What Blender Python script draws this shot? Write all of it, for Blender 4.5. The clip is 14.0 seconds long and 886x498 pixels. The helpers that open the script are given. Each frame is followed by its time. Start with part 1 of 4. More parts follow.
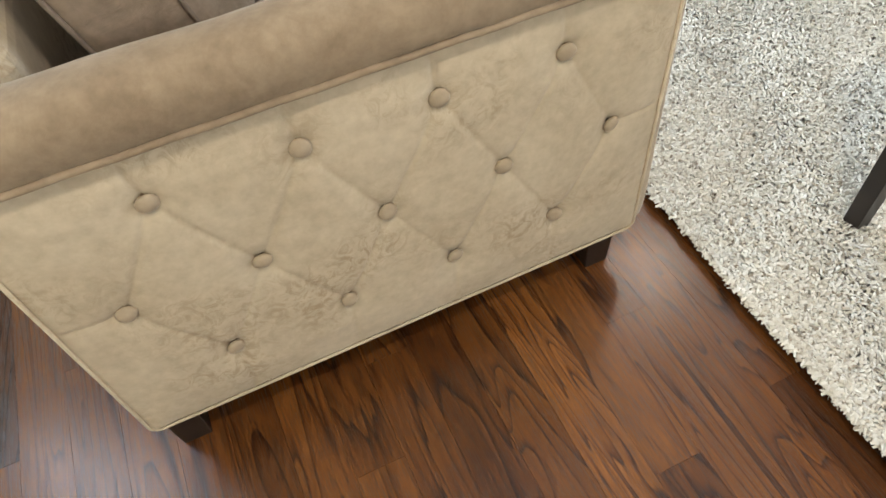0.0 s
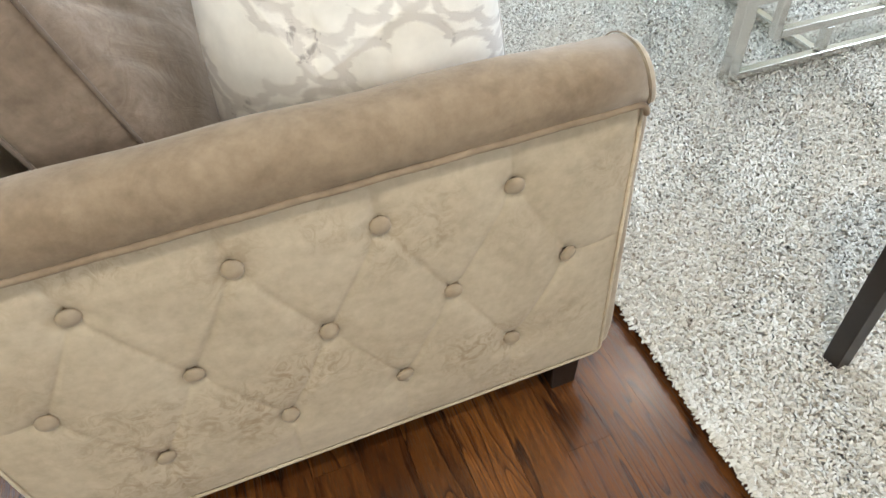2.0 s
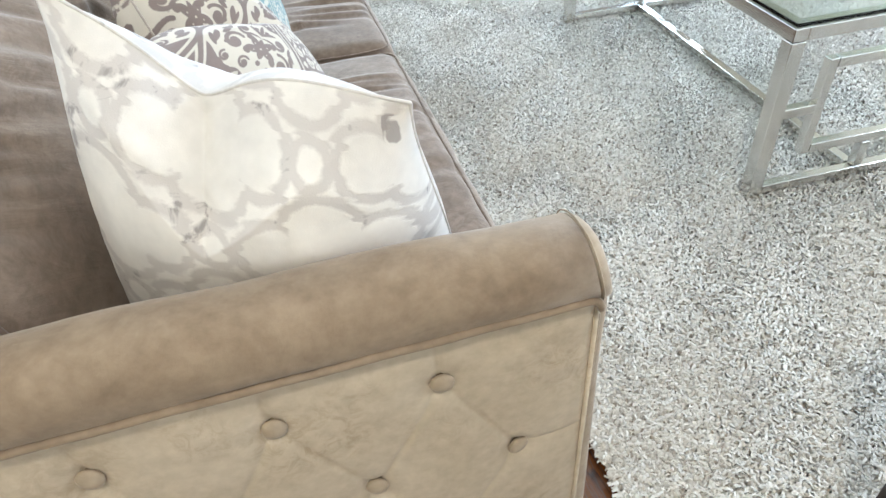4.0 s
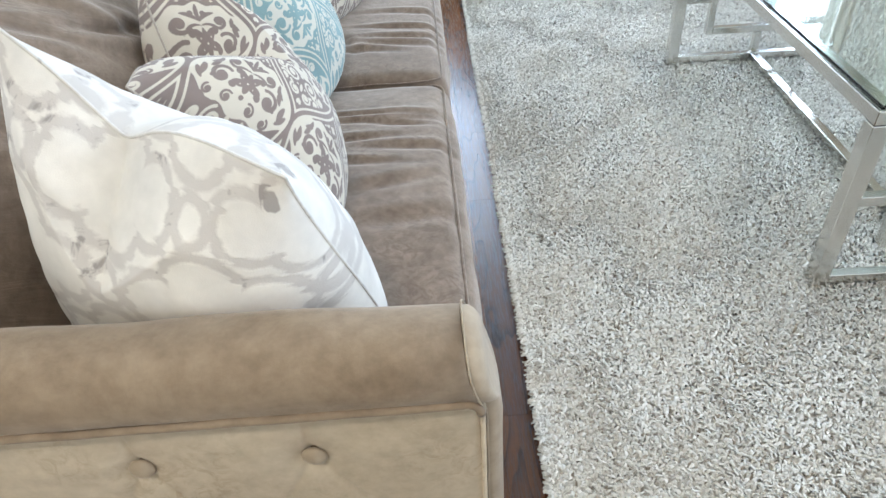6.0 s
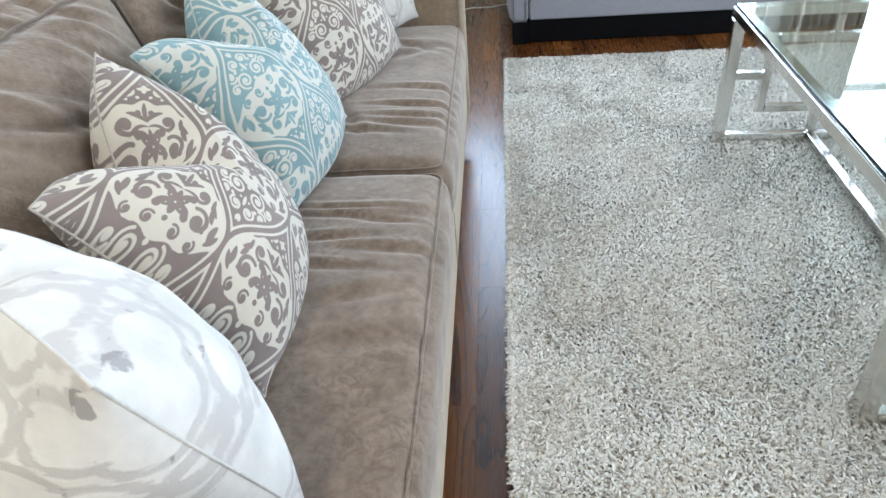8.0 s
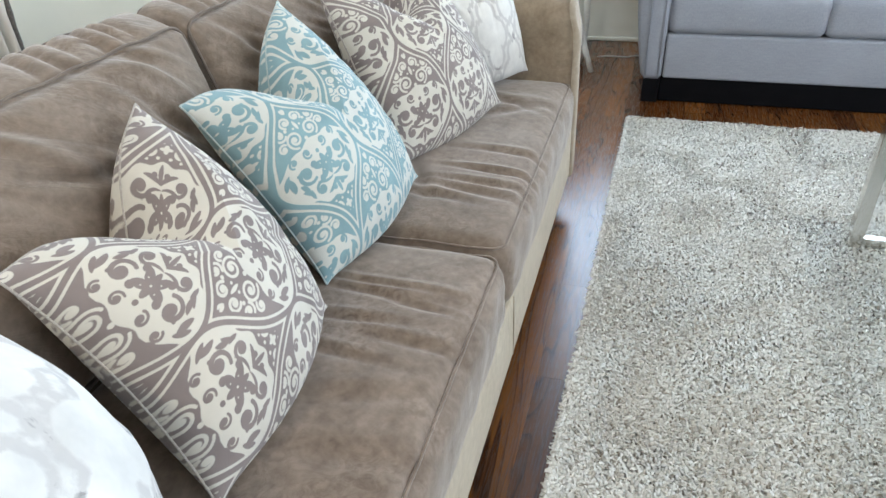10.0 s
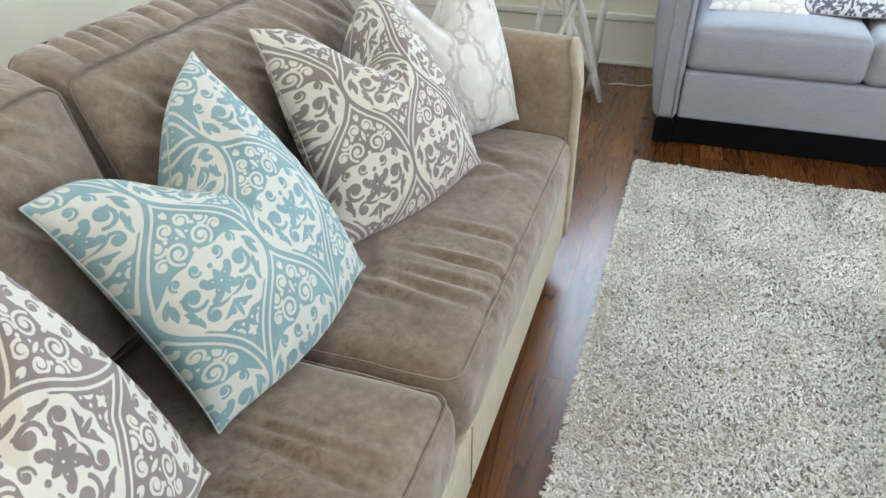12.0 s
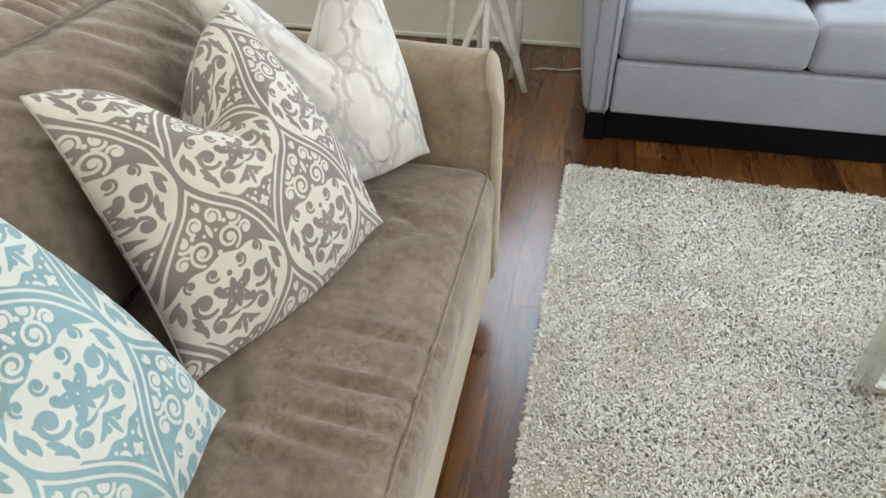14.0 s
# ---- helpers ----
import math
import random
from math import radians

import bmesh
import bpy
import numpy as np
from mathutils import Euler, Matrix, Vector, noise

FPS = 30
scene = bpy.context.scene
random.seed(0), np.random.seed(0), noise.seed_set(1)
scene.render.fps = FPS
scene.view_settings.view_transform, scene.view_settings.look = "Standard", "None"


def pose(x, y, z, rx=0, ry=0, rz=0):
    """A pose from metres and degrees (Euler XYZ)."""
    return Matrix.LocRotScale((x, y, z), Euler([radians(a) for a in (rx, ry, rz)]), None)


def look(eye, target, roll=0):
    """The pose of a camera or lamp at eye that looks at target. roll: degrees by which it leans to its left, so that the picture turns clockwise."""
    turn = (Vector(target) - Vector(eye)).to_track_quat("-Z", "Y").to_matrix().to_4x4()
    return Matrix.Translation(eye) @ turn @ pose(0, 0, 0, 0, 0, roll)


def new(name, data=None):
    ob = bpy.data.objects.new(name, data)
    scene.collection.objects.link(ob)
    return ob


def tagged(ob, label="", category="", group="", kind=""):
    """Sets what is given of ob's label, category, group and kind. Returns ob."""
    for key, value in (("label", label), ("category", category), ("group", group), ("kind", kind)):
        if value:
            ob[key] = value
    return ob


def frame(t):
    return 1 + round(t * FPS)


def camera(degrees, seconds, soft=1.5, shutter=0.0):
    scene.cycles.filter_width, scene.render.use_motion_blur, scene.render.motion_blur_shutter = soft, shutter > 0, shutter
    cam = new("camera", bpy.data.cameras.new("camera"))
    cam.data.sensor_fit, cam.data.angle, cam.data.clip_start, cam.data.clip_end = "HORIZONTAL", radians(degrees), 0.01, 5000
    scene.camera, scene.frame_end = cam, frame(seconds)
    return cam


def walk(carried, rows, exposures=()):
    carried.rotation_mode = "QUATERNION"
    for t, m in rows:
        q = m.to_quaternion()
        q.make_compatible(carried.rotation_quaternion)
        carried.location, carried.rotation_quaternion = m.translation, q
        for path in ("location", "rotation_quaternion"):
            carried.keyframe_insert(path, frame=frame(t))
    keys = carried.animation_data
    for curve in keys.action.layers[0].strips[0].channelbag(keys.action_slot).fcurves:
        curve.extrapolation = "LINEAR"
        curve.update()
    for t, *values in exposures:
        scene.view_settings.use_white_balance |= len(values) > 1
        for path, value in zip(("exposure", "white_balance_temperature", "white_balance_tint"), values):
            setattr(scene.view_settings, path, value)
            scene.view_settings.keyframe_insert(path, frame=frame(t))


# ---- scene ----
PATH = [
    (0, (-0.026, 0.28, 1.036), (0.379, 1.449, -0.535), -7.2),
    (0.5, (0.008, 0.285, 1.041), (0.388, 1.516, -0.489), -6.3),
    (1, (0.035, 0.277, 1.046), (0.428, 1.563, -0.434), -4.9),
    (1.5, (0.053, 0.275, 1.051), (0.462, 1.596, -0.394), -4.3),
    (2, (0.089, 0.297, 1.057), (0.514, 1.641, -0.361), -4.6),
    (2.5, (0.142, 0.339, 1.059), (0.561, 1.721, -0.324), -5.3),
    (3, (0.201, 0.387, 1.058), (0.62, 1.802, -0.291), -5.3),
    (3.5, (0.247, 0.43, 1.075), (0.638, 1.868, -0.259), -4.6),
    (3.7, (0.258, 0.435, 1.078), (0.635, 1.888, -0.243), -4.6),
    (6, (0.504, 0.47, 1.104), (0.509, 2.016, -0.166), -4.2),
    (6.5, (0.56, 0.47, 1.109), (0.499, 2.037, -0.133), -4.4),
    (7, (0.595, 0.499, 1.112), (0.471, 2.085, -0.1), -5.5),
    (7.5, (0.627, 0.574, 1.122), (0.478, 2.173, -0.07), -5.6),
    (7.7, (0.637, 0.607, 1.124), (0.484, 2.211, -0.061), -5.3),
    (9.8, (0.765, 0.828, 1.142), (0.267, 2.419, 0.037), -3.4),
    (10, (0.769, 0.846, 1.148), (0.235, 2.429, 0.049), -3.3),
    (10.5, (0.757, 0.923, 1.148), (0.185, 2.501, 0.06), -2.8),
    (11, (0.723, 1.007, 1.157), (0.153, 2.571, 0.048), -2.6),
    (11.5, (0.726, 1.088, 1.167), (0.197, 2.665, 0.056), -2.1),
    (12, (0.764, 1.206, 1.173), (0.209, 2.769, 0.055), -0.8),
    (12.5, (0.814, 1.287, 1.171), (0.22, 2.816, 0.026), 0.4),
    (13, (0.825, 1.384, 1.169), (0.236, 2.891, -0.007), 0.3),
    (13.5, (0.77, 1.495, 1.178), (0.275, 3.014, -0.026), -0.7),
    (14, (0.714, 1.591, 1.182), (0.362, 3.139, -0.034), -0.6),
]
EXPOSURES = [(0, 0.10, 6150, 10), (3, 0.10, 5700, 10), (6.5, -0.16, 5650, 10), (10, -0.21, 5800, 10), (13, -0.34, 6250, 10), (14, -0.36, 6400, 10)]
cam = camera(67.0, 14.0, 1.5)
walk(cam, [(t, look(eye, target, roll)) for t, eye, target, roll in PATH], EXPOSURES)

# ---- light ----
ROOM_X0, ROOM_X1, ROOM_Y0, ROOM_Y1, ROOM_H = -1.15, 4.2, -2.6, 4.79, 2.55
world = bpy.data.worlds.new("world")
scene.world = world
world.use_nodes = True
wn = world.node_tree
sky = wn.nodes.new("ShaderNodeTexSky")
sky.sky_type, sky.sun_disc = "NISHITA", False
sky.sun_elevation, sky.sun_rotation = radians(40), radians(150)
wn.links.new(sky.outputs[0], wn.nodes["Background"].inputs[0])
wn.nodes["Background"].inputs[1].default_value = 0.12

def window_light(name, x, y, z, w, h, target, watts, colour):
    ob = new(name, bpy.data.lights.new(name, "AREA"))
    ob.data.shape, ob.data.size, ob.data.size_y = "RECTANGLE", w, h
    ob.data.energy, ob.data.color = watts, colour
    ob.matrix_world = look((x, y, z), target)
    return ob


# daylight by the windows of the far wall, and by windows added in the long wall and the wall behind
WINDOWS_FAR = [(0.1, 0.95), (1.25, 2.25), (2.75, 3.25)]
for a, b in WINDOWS_FAR:
    window_light("daylight", (a + b) / 2, ROOM_Y1 + 0.06, 1.67, b - a, 1.48, ((a + b) / 2, 0, 1.2), 58 * (b - a), (0.76, 0.88, 1.0))
# unseen windows, added as a warm fill on the sofa's near end
FILL_WINDOWS_REAR = [(-0.9, 0.3), (0.8, 2.0)]
for a, b in FILL_WINDOWS_REAR:
    window_light("daylight", (a + b) / 2, ROOM_Y0 - 0.06, 1.5, b - a, 1.5, ((a + b) / 2, 3, 0.9), 11 * (b - a), (1.0, 0.92, 0.80))

WINDOW_WEST = (1.5, 2.05)
window_light("daylight", ROOM_X0 - 0.06, 1.775, 1.66, 0.55, 1.18, (1, 1.775, 0.9), 20, (0.82, 0.91, 1.0))
# recessed lamps in the ceiling, over the rug and before the sofa's end; the second is unseen, added to light the arm
# roll from above
CEILING_LAMPS = [(1.95, 2.15, 9), (0.15, -0.1, 25)]
for x, y, watts in CEILING_LAMPS:
    spot = new("ceiling_lamp_light", bpy.data.lights.new("ceiling_lamp_light", "AREA"))
    spot.data.shape, spot.data.size, spot.data.energy, spot.data.color = "DISK", 0.21, watts, (1.0, 0.84, 0.64)
    spot.matrix_world = look((x, y, ROOM_H - 0.012), (x, y, 0))
# unseen windows, added to even out the light on rug and front rail
FILL_WINDOWS_EAST = [(-0.6, 0.7), (1.3, 2.6)]
for a, b in FILL_WINDOWS_EAST:
    window_light("daylight", ROOM_X1 + 0.06, (a + b) / 2, 1.58, b - a, 1.3, (0, (a + b) / 2, 0.9), 50 * (b - a), (0.84, 0.92, 1.0))


# ---- materials ----
def nodes_of(name):
    m = bpy.data.materials.new(name)
    m.use_nodes = True
    nt = m.node_tree
    return m, nt, nt.nodes["Principled BSDF"]


def add(nt, kind, **values):
    n = nt.nodes.new("ShaderNode" + kind)
    for key, value in values.items():
        n.inputs[key.replace("_", " ")].default_value = value
    return n


def coords(nt, scale=(1, 1, 1), out="Object"):
    c, m = nt.nodes.new("ShaderNodeTexCoord"), nt.nodes.new("ShaderNodeMapping")
    m.inputs["Scale"].default_value = scale
    nt.links.new(c.outputs[out], m.inputs[0])
    return m.outputs[0]


def noise_tex(nt, vec, scale, detail=4, rough=0.6, distort=0.0):
    n = add(nt, "TexNoise", Scale=scale, Detail=detail, Roughness=rough, Distortion=distort)
    nt.links.new(vec, n.inputs["Vector"])
    return n.outputs["Fac"]


def ramp(nt, fac, *stops):
    r = nt.nodes.new("ShaderNodeValToRGB")
    e = r.color_ramp.elements
    while len(e) < len(stops):
        e.new(0.5)
    for el, (p, c) in zip(e, stops):
        el.position, el.color = p, (*c, 1) if len(c) == 3 else c
    nt.links.new(fac, r.inputs[0])
    return r.outputs[0]


def mix(nt, fac, a, b, kind="MIX"):
    n = nt.nodes.new("ShaderNodeMix")
    n.data_type, n.blend_type = "RGBA", kind
    for sock, v in ((n.inputs[0], fac), (n.inputs[6], a), (n.inputs[7], b)):
        if isinstance(v, bpy.types.NodeSocket):
            nt.links.new(v, sock)
        else:
            sock.default_value = v if isinstance(v, float) else (*v, 1)
    return n.outputs[2]


def bump(nt, bsdf, height, strength, distance):
    b = add(nt, "Bump", Strength=strength, Distance=distance)
    nt.links.new(height, b.inputs["Height"])
    nt.links.new(b.outputs[0], bsdf.inputs["Normal"])
    return b


def grey(v):
    return (v, v, v)


def velvet(name, dark, light, sheen=0.35, weave=900, patch=9, marks=0.3, wrinkle=0.0):
    """Brushed pile fabric: soft patches where the nap lies differently, and a fine weave."""
    m, nt, p = nodes_of(name)
    v = coords(nt)
    big = noise_tex(nt, v, patch, 5, 0.65, 0.6)
    small = noise_tex(nt, v, 55, 3, 0.6)
    col = ramp(nt, big, (0.33, dark), (0.68, light))
    col = mix(nt, 0.35, col, ramp(nt, small, (0.3, tuple(c * 0.8 for c in dark)), (0.7, tuple(min(1, c * 1.1) for c in light))))
    # crushed nap: small streaky marks in some areas only
    streak = ramp(nt, noise_tex(nt, v, 38, 5, 0.7, 1.8), (0.46, grey(0.0)), (0.62, grey(1.0)))
    where = ramp(nt, noise_tex(nt, v, 4.5, 2, 0.5), (0.48, grey(0.0)), (0.66, grey(marks)))
    mark = mix(nt, 1.0, streak, where, "MULTIPLY")
    col = mix(nt, mark, col, (dark[0] * 0.72, dark[1] * 0.64, dark[2] * 0.56))
    if wrinkle:
        # fine slanting pull lines, where the nap turns; their sheen is painted in as pale and dark streaks
        turn, pull = nt.nodes.new("ShaderNodeMapping"), nt.nodes.new("ShaderNodeMapping")
        turn.inputs["Rotation"].default_value = (radians(40), 0, 0)
        pull.inputs["Scale"].default_value = (0.6, 0.22, 1.0)
        nt.links.new(v, turn.inputs[0])
        nt.links.new(turn.outputs[0], pull.inputs[0])
        slant = noise_tex(nt, pull.outputs[0], 24, 4, 0.6, 0.9)
        col = mix(nt, 0.25, col, ramp(nt, slant, (0.36, grey(0.78)), (0.62, grey(1.25))), "MULTIPLY")
    nt.links.new(col, p.inputs["Base Color"])
    p.inputs["Roughness"].default_value = 0.85
    p.inputs["Sheen Weight"].default_value = sheen
    p.inputs["Sheen Roughness"].default_value = 0.4
    p.inputs["Sheen Tint"].default_value = (1.0, 0.93, 0.84, 1)
    p.inputs["Specular IOR Level"].default_value = 0.2
    fine = noise_tex(nt, v, weave, 2, 0.5)
    b = bump(nt, p, fine, 0.25, 0.001)
    b2 = add(nt, "Bump", Strength=0.35, Distance=0.004)
    nt.links.new(noise_tex(nt, v, 28, 3, 0.55), b2.inputs["Height"])
    nt.links.new(b2.outputs[0], b.inputs["Normal"])
    if wrinkle:
        b3 = add(nt, "Bump", Strength=wrinkle, Distance=0.012)
        nt.links.new(slant, b3.inputs["Height"])
        nt.links.new(b3.outputs[0], b2.inputs["Normal"])
    return m


def linen(name, dark, light):
    """Slubby plain weave: short level streaks and a crossed thread."""
    m, nt, p = nodes_of(name)
    a = noise_tex(nt, coords(nt, (14, 14, 170)), 1.6, 4, 0.65)
    b = noise_tex(nt, coords(nt, (420, 420, 60)), 1.5, 3, 0.6)
    c = noise_tex(nt, coords(nt), 5, 3)
    col = ramp(nt, a, (0.15, dark), (0.85, light))
    col = mix(nt, 0.35, col, ramp(nt, b, (0.3, tuple(x * 0.75 for x in dark)), (0.7, tuple(x * 1.15 for x in light))))
    col = mix(nt, 0.25, col, ramp(nt, c, (0.3, grey(0.75)), (0.7, grey(1.15))), "MULTIPLY")
    nt.links.new(col, p.inputs["Base Color"])
    p.inputs["Roughness"].default_value = 0.9
    p.inputs["Sheen Weight"].default_value = 0.15
    p.inputs["Specular IOR Level"].default_value = 0.15
    bump(nt, p, b, 0.3, 0.001)
    return m


def plain(name, colour, rough=0.5, metal=0.0, var=0.12, scale=14, bump_s=0.1, bump_scale=180):
    m, nt, p = nodes_of(name)
    v = coords(nt)
    n = noise_tex(nt, v, scale, 5, 0.6)
    col = ramp(nt, n, (0.3, tuple(c * (1 - var) for c in colour)), (0.7, tuple(min(1, c * (1 + var)) for c in colour)))
    nt.links.new(col, p.inputs["Base Color"])
    p.inputs["Roughness"].default_value, p.inputs["Metallic"].default_value = rough, metal
    if bump_s:
        bump(nt, p, noise_tex(nt, v, bump_scale, 3), bump_s, 0.001)
    return m


TAUPE = velvet("taupe_velvet", (0.135, 0.098, 0.069), (0.285, 0.221, 0.168), 0.65, marks=0.6)
BACK_TAUPE = velvet("creased_taupe_velvet", (0.165, 0.124, 0.090), (0.29, 0.226, 0.17), 0.5, marks=0.5, wrinkle=0.4)
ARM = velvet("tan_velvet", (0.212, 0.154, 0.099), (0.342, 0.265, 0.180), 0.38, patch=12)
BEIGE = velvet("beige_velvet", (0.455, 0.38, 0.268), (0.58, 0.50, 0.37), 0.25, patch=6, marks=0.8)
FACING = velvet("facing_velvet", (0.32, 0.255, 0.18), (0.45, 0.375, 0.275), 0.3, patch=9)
PIPING = velvet("piping_velvet", (0.135, 0.102, 0.078), (0.21, 0.165, 0.128))
PALE_PIPING = velvet("pale_piping_velvet", (0.34, 0.27, 0.185), (0.43, 0.355, 0.255))
GREY_LINEN = linen("grey_linen", (0.25, 0.257, 0.285), (0.37, 0.378, 0.41))
DARK_WOOD = plain("dark_wood", (0.018, 0.012, 0.009), 0.4, var=0.3)
# black of the loveseat's feet, and of the shade painted in between them
BLACK_WOOD_AND_SHADE = plain("black_wood_and_shade", (0.004, 0.004, 0.005), 0.5, var=0.3)
BLACK_WOOD_AND_SHADE.node_tree.nodes["Principled BSDF"].inputs["Specular IOR Level"].default_value = 0.12
CHROME = plain("chrome", (0.72, 0.70, 0.66), 0.16, 1.0, 0.05, 6, 0.02, 40)
WALL = plain("cream_wall_paint", (0.74, 0.70, 0.56), 0.7, var=0.03, scale=3, bump_s=0.08)
WALL_GREEN = plain("sage_wall_paint", (0.81, 0.78, 0.66), 0.7, var=0.03, scale=3, bump_s=0.08)
TRIM = plain("white_trim_paint", (0.86, 0.845, 0.76), 0.4, var=0.02, scale=4, bump_s=0.03)
CEIL = plain("ceiling_paint", (0.8, 0.79, 0.76), 0.8, var=0.02)
STICK = plain("white_painted_branch", (0.86, 0.85, 0.80), 0.6, var=0.12, scale=30, bump_s=0.4, bump_scale=90)
CORD = plain("white_cord", (0.7, 0.68, 0.63), 0.5)
DRAPE = plain("beige_linen_drape", (0.55, 0.48, 0.37), 0.9, var=0.08)
IVORY_DRAPE = plain("ivory_drape", (0.80, 0.76, 0.68), 0.9, var=0.05)
FRINGE = plain("dark_bead_fringe", (0.14, 0.125, 0.105), 0.6, var=0.5, scale=200)
GAP = plain("dark_backing", (0.02, 0.014, 0.01), 0.8)
RUG_BASE = plain("rug_backing", (0.62, 0.585, 0.52), 0.95, var=0.3, scale=80)


def glass_mat():
    m, nt, p = nodes_of("clear_glass")
    p.inputs["Base Color"].default_value = (0.86, 0.95, 0.93, 1)
    p.inputs["Roughness"].default_value = 0.02
    p.inputs["Transmission Weight"].default_value = 1.0
    p.inputs["IOR"].default_value = 1.5
    return m


GLASS = glass_mat()


def oak():
    """Red-brown stained oak boards with cathedral grain under a satin varnish."""
    m, nt, p = nodes_of("stained_oak")
    info = nt.nodes.new("ShaderNodeObjectInfo")
    c = nt.nodes.new("ShaderNodeTexCoord")
    shift = nt.nodes.new("ShaderNodeVectorMath")
    shift.operation = "MULTIPLY_ADD"
    nt.links.new(info.outputs["Random"], shift.inputs[0])
    shift.inputs[1].default_value = (3.1, 17.0, 5.0)
    nt.links.new(c.outputs["Object"], shift.inputs[2])
    mp = nt.nodes.new("ShaderNodeMapping")
    mp.inputs["Scale"].default_value = (1.0, 0.10, 1.0)
    nt.links.new(shift.outputs[0], mp.inputs[0])
    v = mp.outputs[0]
    rings = noise_tex(nt, v, 8.5, 2.6, 0.5, 0.7)
    many = nt.nodes.new("ShaderNodeMath")
    many.operation = "MULTIPLY"
    many.inputs[1].default_value = 15.0
    nt.links.new(rings, many.inputs[0])
    saw = nt.nodes.new("ShaderNodeMath")
    saw.operation = "FRACT"
    nt.links.new(many.outputs[0], saw.inputs[0])
    mp2 = nt.nodes.new("ShaderNodeMapping")
    mp2.inputs["Scale"].default_value = (1.0, 0.045, 1.0)
    nt.links.new(shift.outputs[0], mp2.inputs[0])
    pore = noise_tex(nt, mp2.outputs[0], 330, 4, 0.75)
    tone = noise_tex(nt, v, 5, 3)
    lines = ramp(nt, saw.outputs[0], (0.0, (0.045, 0.016, 0.006)), (0.08, (0.13, 0.044, 0.012)), (0.24, (0.235, 0.083, 0.020)), (0.94, (0.285, 0.106, 0.026)), (1.0, (0.060, 0.021, 0.008)))
    lines = mix(nt, 0.06, lines, (0.185, 0.066, 0.019))
    tint = ramp(nt, info.outputs["Random"], (0.0, (0.34, 0.31, 0.29)), (0.4, (0.66, 0.65, 0.62)), (0.85, (0.82, 0.84, 0.80)), (1.0, (1.25, 1.33, 1.33)))
    col = mix(nt, 1.0, lines, tint, "MULTIPLY")
    col = mix(nt, 0.8, col, ramp(nt, pore, (0.38, grey(0.25)), (0.55, grey(0.95)), (0.7, grey(1.25))), "MULTIPLY")
    col = mix(nt, 0.4, col, ramp(nt, tone, (0.3, grey(0.4)), (0.7, grey(1.2))), "MULTIPLY")
    nt.links.new(col, p.inputs["Base Color"])
    rough = ramp(nt, pore, (0.35, grey(0.32)), (0.65, grey(0.20)))
    nt.links.new(rough, p.inputs["Roughness"])
    p.inputs["Specular IOR Level"].default_value = 0.5
    p.inputs["Coat Weight"].default_value = 0.15
    p.inputs["Coat Roughness"].default_value = 0.3
    bump(nt, p, pore, 0.12, 0.0006)
    return m


OAK = oak()


def shag():
    """Twisted yarn in white, cream, grey and a few brown strands."""
    m, nt, p = nodes_of("shag_yarn")
    g = nt.nodes.new("ShaderNodeNewGeometry")
    v = coords(nt)
    col = ramp(nt, g.outputs["Random Per Island"], (0.0, (0.29, 0.25, 0.195)), (0.10, (0.52, 0.48, 0.405)), (0.28, (0.675, 0.645, 0.57)), (1.0, (0.77, 0.745, 0.67)))
    col = mix(nt, 0.14, col, ramp(nt, noise_tex(nt, v, 5, 4), (0.3, grey(0.7)), (0.7, grey(1.1))), "MULTIPLY")
    nt.links.new(col, p.inputs["Base Color"])
    p.inputs["Roughness"].default_value = 0.9
    p.inputs["Specular IOR Level"].default_value = 0.15
    return m


SHAG = shag()


